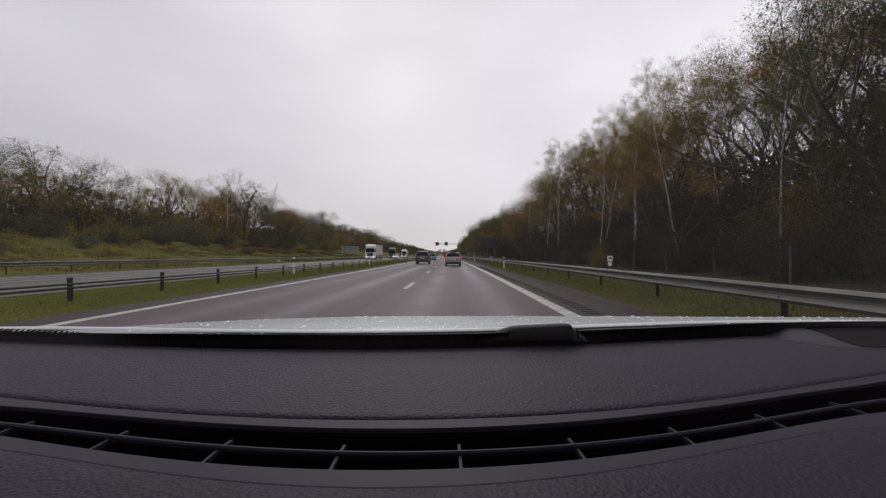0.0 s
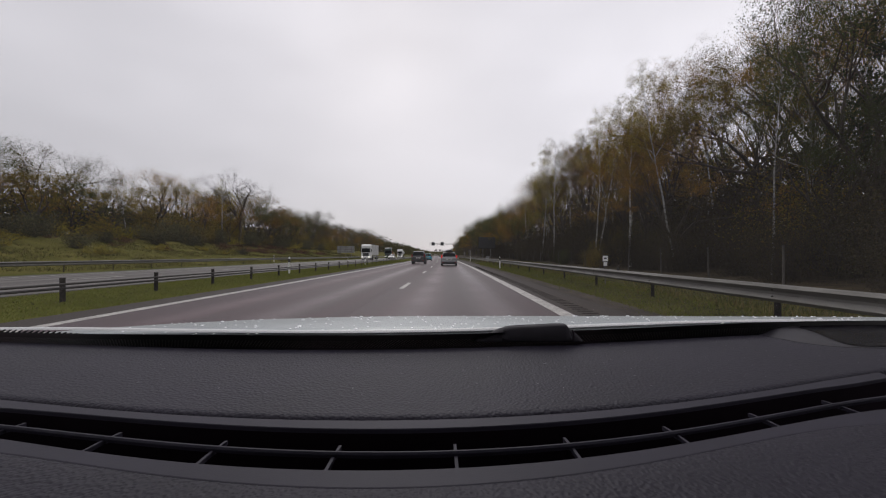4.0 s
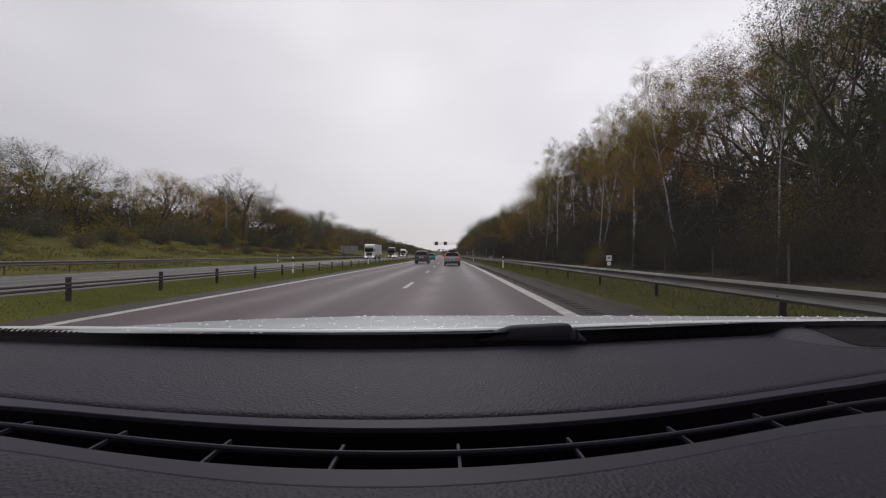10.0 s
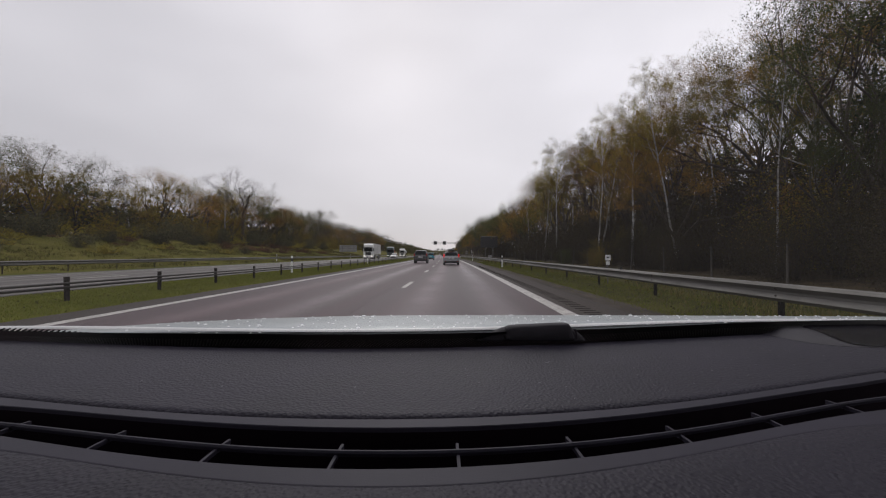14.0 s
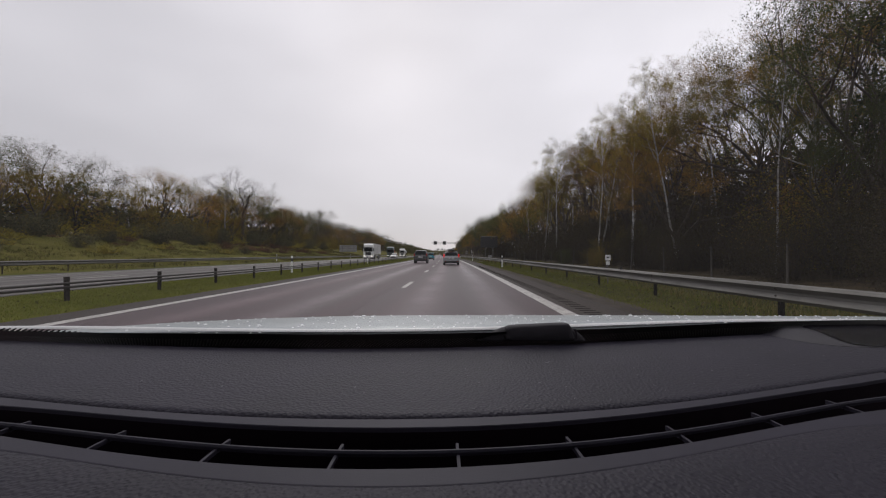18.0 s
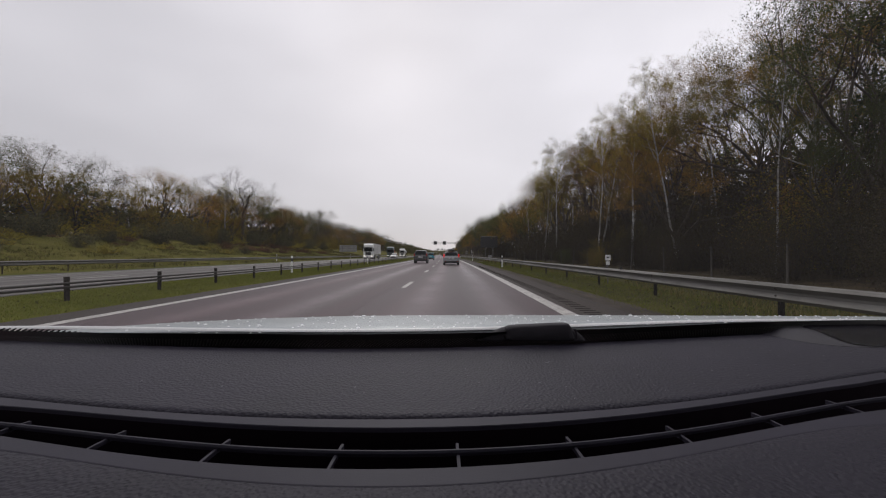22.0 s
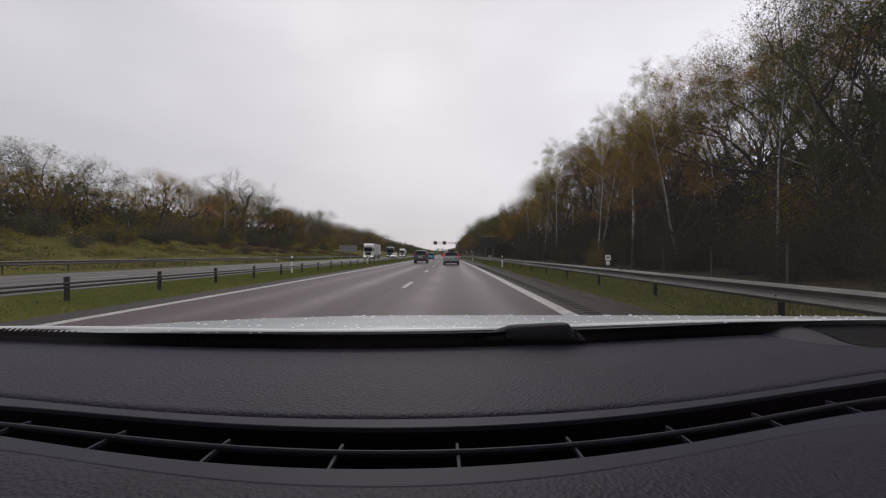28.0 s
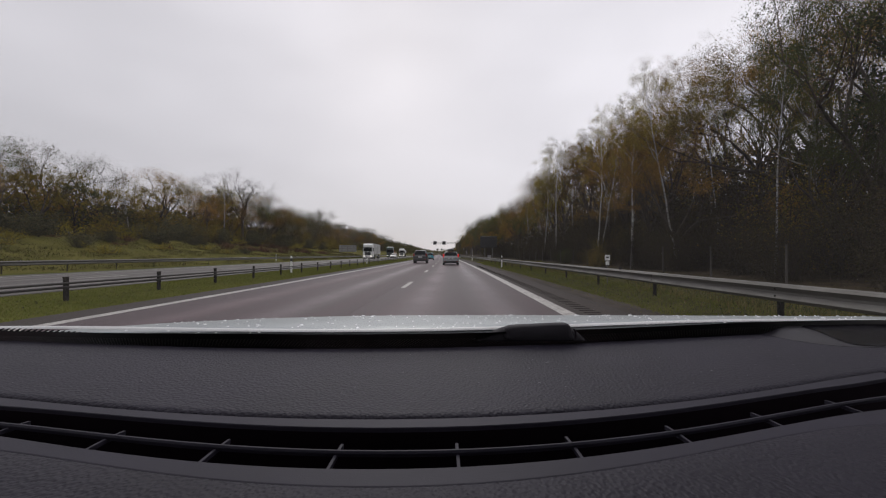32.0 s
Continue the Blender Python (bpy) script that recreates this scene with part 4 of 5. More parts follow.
    if kind != "hatch":
        for sx in (-1, 1):
            part("roof_rail", rod((sx * hw * 0.68, 0.6, H + 0.04), (sx * hw * 0.68, L * 0.6, H + 0.04), 0.018), M_TRIM, car)
            for y in (0.62, L * 0.59):
                part("rail_foot", box((0.03, 0.06, 0.07), (sx * hw * 0.68, y, H + 0.005), 0.005), M_TRIM, car)
    if roof_box:
        for y in (1.0, 2.0):
            part("cross_bar", box((W * 0.72, 0.06, 0.04), (0, y, H + 0.07), 0.01), M_TRIM, car)
        rings = []
        for y, k in ((0.45, 0.6), (0.5, 0.85), (0.8, 1), (1.9, 1), (2.3, 0.8), (2.45, 0.4)):
            rings.append([(x * k, y, H + 0.1 + z * k) for x, z in ((-0.36, 0), (-0.38, 0.09), (-0.31, 0.17), (0.31, 0.17), (0.38, 0.09), (0.36, 0))])
        part("roof_box", loft(rings), M_TRIM, car, "black roof box")
    return car


def lorry(name, m, label, tail, paint=None):
    paint = paint or M_WHITE
    car = tagged(thing(name, m), label, "truck")
    cab = [[(-1.24, y, 0.5), (-1.25, y, 1.5), (-1.25, y, 2.6), (-1.15, y, t), (1.15, y, t), (1.25, y, 2.6), (1.25, y, 1.5), (1.24, y, 0.5)] for y, t in ((0, 3.55), (-0.25, 3.75), (-1.0, 3.95), (-2.2, 3.95))]
    cab[0] = [(x * 0.97, y, z) for x, y, z in cab[0]]
    part("cab", loft(cab), paint, car, "tall lorry cab")
    part("windscreen", box((2.2, 0.06, 0.95), (0, 0.012, 2.35), 0.05, pose(0, 0, 0, 0, 0, 0)), M_PANE, car)
    part("sun_visor", box((2.25, 0.3, 0.16), (0, 0.14, 2.95), 0.04), M_TRIM, car)
    part("grille", box((1.5, 0.06, 0.8), (0, 0.02, 1.35), 0.03), M_TRIM, car)
    part("bumper", box((2.46, 0.3, 0.45), (0, 0.02, 0.55), 0.06), paint, car)
    for sx in (-1, 1):
        part("headlamp", box((0.42, 0.08, 0.2), (sx * 0.9, 0.16, 0.72), 0.03), M_HEADLAMP, car, "lit headlamp")
        part("side_window", box((0.03, 0.9, 0.75), (sx * 1.25, -0.7, 2.3), 0.01), M_PANE, car)
        part("mirror", box((0.22, 0.14, 0.8), (sx * 1.42, -0.05, 2.35), 0.04), M_TRIM, car)
        for y in (-1.2, -4.0, -9.8, -11.1, -12.4):
            wheel(car, sx * 1.05, y, 0.5, 0.32)
    part("chassis", box((1.0, 13.5, 0.3), (0, -7.0, 0.85), 0.03), M_TRIM, car)
    if tail == "box":
        part("trailer", box((2.5, 10.8, 2.75), (0, -8.2, 2.55), 0.05), M_CANVAS, car, "pale box trailer")
        for k in range(7):
            part("trailer_rib", box((2.54, 0.06, 2.7), (0, -3.3 - 1.6 * k, 2.55), 0.01), M_SIGNBACK, car)
        for sx in (-1, 1):
            part("side_guard", box((0.04, 5.2, 0.5), (sx * 1.22, -6.6, 0.85), 0.01), M_SIGNBACK, car)
    elif tail == "low":
        part("headboard", box((2.5, 0.12, 1.7), (0, -3.4, 1.9), 0.03), M_ORANGE, car, "orange-red headboard")
        part("bed", box((2.5, 10.2, 0.28), (0, -8.6, 1.12), 0.03), M_ORANGE, car, "orange-red low trailer bed")
        for k in range(6):
            for sx in (-1, 1):
                part("stake", box((0.07, 0.07, 1.1), (sx * 1.15, -4.4 - 1.6 * k, 1.8), 0.01), M_TIMBER, car)
        for k in range(3):
            for sx in (-1, 1):
                part("side_board", box((0.05, 8.6, 0.2), (sx * 1.2, -8.5, 1.42 + 0.28 * k), 0.01), M_TIMBER, car, "pale timber board")
    else:
        rings = [[(1.2 * k * math.cos(a), y, 2.45 + 1.1 * k * math.sin(a)) for a in [i * math.tau / 20 for i in range(20)]] for y, k in ((-2.8, 0.3), (-2.9, 0.85), (-3.2, 1.0), (-13.0, 1.0), (-13.3, 0.85), (-13.4, 0.3))]
        part("tank", loft(rings), M_CANVAS, car, "pale cylindrical tank", smooth=True)
        for k in range(5):
            rings = [[(1.23 * math.cos(a), -4 - 2 * k + o, 2.45 + 1.13 * math.sin(a)) for a in [i * math.tau / 20 for i in range(20)]] for o in (0, 0.08)]
            part("tank_band", loft(rings), M_SIGNBACK, car)
    return car


def on_road(off, s, back=False):
    return pose(*spot(off, s, 0.0), 0, 0, heading(s) + (180 if back else 0))


passenger_car("estate_car", on_road(0.12, 43.5), M_SILVER, "silver estate car with a black roof box and lit rear lamps", "estate", roof_box=True)
passenger_car("suv", on_road(-3.75, 52.0), M_DARKCAR, "dark brown-grey sport utility car driving in the overtaking lane", "suv", lit=False)
passenger_car("hatchback", on_road(-3.6, 82.0), M_TURQ, "small turquoise hatchback far ahead in the overtaking lane", "hatch", lit=False)
passenger_car("dark_car", on_road(0.3, 88.0), M_DARKCAR, "dark car far ahead in the slow lane", "estate")
lorry("truck", on_road(-20.2, 104.0, True), "white lorry with a pale box trailer, headlamps lit", "box")
lorry("low_loader", on_road(-20.2, 150.0, True), "dark green lorry with an orange-red low trailer and timber sides", "low", M_LORRYGREEN)
lorry("tanker_truck", on_road(-20.2, 196.0, True), "white lorry with a pale tank, headlamps lit", "tank")
passenger_car("oncoming_car", on_road(-16.0, 128.0, True), M_WHITE, "white car on the opposite carriageway with headlamps lit", "estate", lit=False)
passenger_car("oncoming_car", on_road(-16.0, 260.0, True), M_SILVER, "pale car far off on the opposite carriageway", "hatch", lit=False)

# ---- roadside steel: sign gantry, message sign, sign back, marker posts ----
def lattice(parent, a, b, w, h, bays, name="truss"):
    """Four chords with diagonals between two points; w across, h up."""
    a, b = Vector(a), Vector(b)
    ax = (b - a).normalized()
    up = Vector((0, 0, 1)) if abs(ax.z) < 0.9 else Vector((1, 0, 0))
    side = ax.cross(up).normalized()
    up = side.cross(ax)
    corner = [side * (w / 2 * i) + up * (h / 2 * j) for i, j in ((-1, -1), (1, -1), (1, 1), (-1, 1))]
    for c in corner:
        part("chord", rod(a + c, b + c, 0.045, sides=6), M_GALV, parent)
    for k in range(bays):
        p, q = a + (b - a) * (k / bays), a + (b - a) * ((k + 1) / bays)
        braces = [rod(p + corner[i], q + corner[(i + 1) % 4], 0.022, sides=5) for i in range(4)]
        part("brace", join(*braces), M_GALV, parent)


def gantry(s):
    g = tagged(thing("sign_gantry", on_road(0, s)), "galvanised lattice sign gantry with dark lane signals over the road", "sign gantry")
    lattice(g, (6.6, 0, -0.1), (6.6, 0, 6.6), 0.7, 0.7, 8)
    lattice(g, (6.9, 0, 6.3), (-5.6, 0, 6.3), 0.5, 0.6, 14)
    part("foundation", box((1.2, 1.2, 0.5), (6.6, 0, 0.0), 0.03), M_SIGNBACK, g)
    for x in (-3.9, 0.2):
        sgn = part("lane_signal", box((1.5, 0.35, 1.5), (x, -0.45, 6.35), 0.05), M_SIGN, g, "dark square lane signal")
        part("signal_hood", box((1.56, 0.3, 0.05), (x, -0.7, 7.12), 0.01), M_SIGN, sgn)
    return g


gantry(186.0)
gantry(420.0)

vms = tagged(thing("message_sign", on_road(7.4, 74.0)), "blank dark message sign on galvanised posts beyond the guard rail", "road sign")
part("panel", box((3.0, 0.35, 2.0), (0, 0, 3.4), 0.04), M_SIGN, vms, "blank dark panel")
part("panel_frame", box((3.1, 0.3, 2.1), (0, 0.1, 3.4), 0.03), M_POST, vms)
for x in (-0.7, 0.7):
    part("post", rod((x, 0.15, -0.5), (x, 0.15, 2.6), 0.08), M_GALV, vms)
part("control_box", box((0.6, 0.45, 1.1), (0.1, -0.3, 0.45), 0.03), M_SIGNBACK, vms, "grey control cabinet")

board = tagged(thing("direction_sign", on_road(-29.5, 122.0)), "large direction sign seen from its plain grey back", "road sign")
part("panel", box((5.2, 0.06, 2.0), (0, 0, 2.9), 0.02), M_SIGNBACK, board)
for z in (2.2, 2.9, 3.6):
    part("stiffener", box((5.1, 0.05, 0.07), (0, -0.06, z), 0.01), M_GALV, board)
for x in (-1.7, 0, 1.7):
    part("post", rod((x, -0.1, -0.3), (x, -0.1, 3.8), 0.06), M_GALV, board)

master = None
for off, s in ((4.55, 36.0), (4.55, 76.0), (4.55, 126.0), (-26.6, 62.0), (-26.6, 112.0), (-9.9, 48.5), (-9.9, 25.0)):
    m = on_road(off, s)
    m.translation.z = ground_z(off, s)
    if master is None:
        master = tagged(thing("marker_post", m), "slim white roadside marker post with a dark reflector band", "marker post", "marker posts")
        part("shaft", loft([[(x * k, y * k, z) for x, y in ((-0.05, -0.03), (0.05, -0.03), (0.05, 0.03), (-0.05, 0.03))] for z, k in ((-0.05, 1), (0.98, 1), (1.03, 0.7))]), M_REFLECT, master)
        part("band", box((0.106, 0.066, 0.2), (0, 0, 0.8)), M_SIGN, master)
    else:
        copy_thing(master, m)

# small white distance marker behind the rail
mark = tagged(thing("distance_marker", on_road(5.7, 15.0)), "white distance marker plates on a thin post behind the rail", "marker post")
part("post", rod((0, 0, -0.2), (0, 0, 1.12), 0.022, sides=8), M_GALV, mark)
part("plate", box((0.19, 0.012, 0.20), (0, -0.03, 1.03), 0.003), M_REFLECT, mark, "white plate")
part("plate", box((0.13, 0.012, 0.13), (0, -0.03, 0.83), 0.003), M_REFLECT, mark, "small white plate")
part("plate_bar", box((0.10, 0.004, 0.05), (0, -0.0385, 1.04)), M_SIGN, mark, "dark bar of unreadable figures")

# ---- wildlife fence at the edge of the wood ----
fence = tagged(thing("wildlife_fence"), "wire wildlife fence on thin pale posts before the wood", "fence")
pm = None
for i in range(46):
    s = 12 + 3.4 * i
    z = ground_z(9.7, s)
    if pm is None:
        ob = part("post", rod((0, 0, -0.2), (0, 0, 1.3), 0.034, 0.028, 7), M_FENCE, fence)
        pm = ob.data
    else:
        ob = new("post", pm)
        ob.parent = fence
    ob.location = spot(9.7, s, z)
    ob.rotation_euler = (0, radians(random.uniform(-3, 3)), 0)
for k in range(5):
    rings = []
    for i in range(46):
        s = 12 + 3.4 * i
        c = spot(9.7, s, ground_z(9.7, s) + 0.2 + 0.25 * k)
        rings.append([c + Vector(((-0.001, 0.001, 0)[j], 0, (0, 0, 0.0018)[j])) for j in range(3)])
    part("wire", loft(rings, caps=False), M_WIRE, fence)

# ---- trees, bushes and grass ----
def tube_mesh(segs, sides):
    """Vertices and faces of tapered tubes, one for each segment (p, q, r0, r1)."""
    a = np.array([(*p, *q, r0, r1) for p, q, r0, r1 in segs])
    p, q = a[:, 0:3], a[:, 3:6]
    ax = q - p
    ax /= np.maximum(np.linalg.norm(ax, axis=1, keepdims=True), 1e-6)
    ref = np.where(np.abs(ax[:, 2:3]) > 0.9, np.array([[1.0, 0, 0]]), np.array([[0, 0, 1.0]]))
    u = np.cross(ax, ref)
    u /= np.linalg.norm(u, axis=1, keepdims=True)
    v = np.cross(ax, u)
    ang = np.arange(sides) * (2 * np.pi / sides)
    ring = np.cos(ang)[None, :, None] * u[:, None] + np.sin(ang)[None, :, None] * v[:, None]
    lo = p[:, None] + ring * a[:, 6][:, None, None]
    hi = q[:, None] + ring * a[:, 7][:, None, None]
    verts = np.concatenate([lo, hi], axis=1).reshape(-1, 3)
    n = len(a)
    base = (np.arange(n) * 2 * sides)[:, None]
    i = np.arange(sides)[None]
    j = (i + 1) % sides
    faces = np.stack([base + i, base + j, base + sides + j, base + sides + i], axis=2).reshape(-1, 4)
    return verts, faces


def leaf_mesh(points, size, rng, flat=0.0, per=1, spread=0.0):
    """Small leaf blades (quads folded to a point) scattered round the given points."""
    pts = np.repeat(np.array(points), per, axis=0)
    n = len(pts)
    pts = pts + rng.normal(0, spread, (n, 3))
    u = rng.normal(0, 1, (n, 3))
    u /= np.linalg.norm(u, axis=1, keepdims=True)
    w = rng.normal(0, 1, (n, 3))
    w[:, 2] *= 1 - flat
    v = np.cross(u, w)
    v /= np.linalg.norm(v, axis=1, keepdims=True)
    k = size * rng.uniform(0.55, 1.35, (n, 1))
    blade = np.stack([pts - u * k * 0.5 - v * k * 0.1, pts + v * k * 0.5, pts + u * k * 0.6 - v * k * 0.15], axis=1).reshape(-1, 3)
    faces = (np.arange(n) * 3)[:, None] + np.arange(3)[None]
    return blade, faces


def twig_mesh(segs, rng, thick=0.012):
    """Twigs: three-sided tubes where they are thick enough, pointed slivers where they are finer."""
    big = [g for g in segs if g[2] >= thick]
    small = [g for g in segs if g[2] < thick]
    verts, faces = [np.zeros((0, 3))], []
    n0 = 0
    if big:
        v, f = tube_mesh(big, 3)
        verts.append(v)
        faces += f.tolist()
        n0 = len(v)
    if small:
        p, q = np.array([g[0] for g in small]), np.array([g[1] for g in small])
        w = np.array([g[2] for g in small])[:, None]
        side = np.cross(q - p, rng.normal(0, 1, (len(small), 3)))
        side /= np.maximum(np.linalg.norm(side, axis=1, keepdims=True), 1e-6)
        tri = np.stack([p - side * w, p + side * w, q + (q - p) * 0.1], axis=1).reshape(-1, 3)
        verts.append(tri)
        faces += (n0 + (np.arange(len(small)) * 3)[:, None] + np.arange(3)[None]).tolist()
    return np.concatenate(verts), faces


def grow(rng, height, radius, limbs, rise, first, reach, twigs, droop=0.0, wander=0.12, lean=0.0, fork=3, conifer=False):
    """A branching skeleton: trunk and limb segments, twig segments, and the tips where leaves sit."""
    wood, fine, tips = [], [], []
    trunk = [np.array([0.0, 0.0, -0.3])]
    n = 12
    drift = np.array([lean, 0.0])
    for i in range(1, n + 1):
        h = height * i / n
        drift = drift + rng.normal(0, wander * height / 60, 2)
        trunk.append(np.array([lean * h + drift[0] * 0.6, drift[1] * 0.6, h]))
    rad = lambda t: radius * (1 - 0.93 * t ** 0.9)
    for i in range(n):
        wood.append((trunk[i], trunk[i + 1], rad(i / n), rad((i + 1) / n)))

    def arm(p, d, length, r, level):
        segs = (5, 3, 2, 2)[level]
        pts = [p]
        for k in range(segs):
            d = d + rng.normal(0, 0.16 + 0.05 * level, 3)
            d[2] += (-droop if level >= 1 else 0.03)
            d /= np.linalg.norm(d)
            pts.append(pts[-1] + d * length / segs)
        for k in range(segs):
            r0, r1 = r * (1 - 0.8 * k / segs), r * (1 - 0.8 * (k + 1) / segs)
            (wood if level == 0 else fine).append((pts[k], pts[k + 1], max(r0, 0.006), max(r1, 0.005)))
        if level >= 1:
            tips.extend(pts[1:])
        if level + 1 < fork + 1 and level < 3:
            kids = (twigs, max(2, twigs - 1), 3)[level]
            for c in range(kids):
                t = 0.25 + 0.75 * (c + rng.uniform(0.1, 0.9)) / kids
                k = min(segs - 1, int(t * segs))
                q = pts[k] + (pts[k + 1] - pts[k]) * (t * segs - k)
                side = rng.normal(0, 1, 3)
                side -= d * np.dot(side, d)
                side /= np.linalg.norm(side)
                if conifer:
                    side[2] *= 0.3
                nd = d * 0.75 + side * rng.uniform(0.5, 0.95)
                nd /= np.linalg.norm(nd)
                arm(q, nd, length * rng.uniform(0.36, 0.58) * (1.15 - 0.4 * t), r * 0.42, level + 1)

    for b in range(limbs):
        t = first + (0.98 - first) * (b + rng.uniform(0, 0.9)) / limbs
        k = min(n - 1, int(t * n))
        p = trunk[k] + (trunk[k + 1] - trunk[k]) * (t * n - k)
        az = b * 2.4 + rng.uniform(-0.5, 0.5)
        el = rise * (0.6 + 0.6 * t) + rng.normal(0, 0.1)
        d = np.array([math.cos(az) * math.cos(el), math.sin(az) * math.cos(el), math.sin(el)])
        shape = (1 - t) * 0.9 + 0.12 if conifer else math.sin(math.pi * min(1, 0.30 + 0.66 * (t - first) / (1 - first)))
        arm(p, d, height * reach * shape * rng.uniform(0.75, 1.2), rad(t) * (0.35 if conifer else 0.55), 0)
    return wood, fine, tips


def fork(rng, height, radius, bole, limbs, spread, levels, ratio=0.76, up=0.10, lean=0.0):
    """A broad crown: a short bole that parts into limbs, each forking again and again into fine twigs."""
    wood, fine, tips = [], [], []
    base = np.array([0.0, 0.0, -0.3])
    top = np.array([lean * height * bole, rng.normal(0, 0.15), height * bole])
    mid = (base + top) / 2 + np.array([*rng.normal(0, 0.1, 2), 0])
    wood += [(base, base + (mid - base) * 0.2, radius * 1.35, radius * 1.05), (base + (mid - base) * 0.2, mid, radius * 1.05, radius * 0.92), (mid, top, radius * 0.92, radius * 0.82)]
    first = height * (1 - bole) * (1 - ratio) / (1 - ratio ** (levels + 1)) * 1.12

    def arm(p, d, length, r, level):
        a = p
        for k in range(2):
            d = d + rng.normal(0, 0.10 + 0.02 * level, 3)
            d[2] += up * (0.5 if level < 3 else 0.2)
            d = d / np.linalg.norm(d)
            b = a + d * length / 2
            r1 = max(r * (0.9 if k == 0 else 0.8), 0.005)
            (wood if level < 3 else fine).append((a, b, max(r, 0.006), r1))
            r = r1
            if level >= 2:
                for c in range(2 if level > 3 else 1):
                    side = rng.normal(0, 1, 3)
                    side = side / np.linalg.norm(side)
                    e = b + (side * 0.6 + d * 0.6) * length * rng.uniform(0.35, 0.7)
                    fine.append((b, e, min(max(r * 0.4, 0.006), 0.011), 0.004))
                    tips.append(e)
                    if level > 2:
                        m = (b + e) / 2
                        for h in range(2):
                            fine.append((m, m + (d * 0.7 + rng.normal(0, 0.5, 3)) * length * 0.35, 0.006, 0.003))
            a = b
        if level >= levels - 2:
            tips.append(a)
        if level >= levels:
            return
        n = 3 if rng.random() < 0.28 else 2
        turn = rng.uniform(0, 6.28)
        q = np.cross(d, np.array([0.3, 0.5, 0.8]))
        q /= np.linalg.norm(q)
        w = np.cross(d, q)
        for c in range(n):
            az = turn + c * 6.283 / n + rng.normal(0, 0.3)
            ang = rng.uniform(0.25, 0.62) * (0.6 if c == 0 and rng.random() < 0.5 else 1)
            nd = d * math.cos(ang) + (q * math.cos(az) + w * math.sin(az)) * math.sin(ang)
            arm(a, nd, length * ratio * rng.uniform(0.8, 1.15), r * (0.78 if n == 2 else 0.66), level + 1)

    for b in range(limbs):
        az = b * 6.283 / limbs + rng.uniform(-0.5, 0.5)
        el = 1.57 - spread * rng.uniform(0.5, 1.15) * (0.3 if b == 0 else 1)
        d = np.array([math.cos(az) * math.cos(el) + lean, math.sin(az) * math.cos(el), math.sin(el)])
        start = top - np.array([0, 0, height * bole * 0.35 * rng.random() if b else 0])
        arm(start, d / np.linalg.norm(d), first * rng.uniform(0.85, 1.15), radius * 0.62, 1)
    return wood, fine, tips


def make_tree(name, seed, label, bark, leaves=None, leaf_size=0.16, per=2, spread=0.18, keep=1.0, crown=None, shape=grow):
    rng = np.random.default_rng(seed)
    wood, fine, tips = shape(rng, **crown)
    tree = tagged(thing(name), label, "tree")
    v, f = tube_mesh(wood, 6)
    link_mesh("trunk", v, f.tolist(), [bark], tree, smooth=True)
    v, f = twig_mesh(fine, rng)
    link_mesh("branches", v, f, [M_TWIG], tree)
    if leaves is not None:
        pts = np.array(tips)
        share = np.clip((pts[:, 2].max() - pts[:, 2]) / (0.3 * pts[:, 2].max()), 0.12, 1.0) if shape is grow else 1.0
        pts = pts[rng.random(len(pts)) < keep * share]
        v, f = leaf_mesh(pts, leaf_size, rng, per=per, spread=spread)
        link_mesh("crown", v, f.tolist(), [leaves], tree)
    return tree


def broad(h, r, **k):
    return dict(dict(height=h, radius=r, bole=0.26, limbs=5, spread=0.75, levels=6), **k)


def airy(h, r, **k):
    return dict(dict(height=h, radius=r, limbs=24, rise=0.95, first=0.26, reach=0.24, twigs=4, droop=0.06), **k)


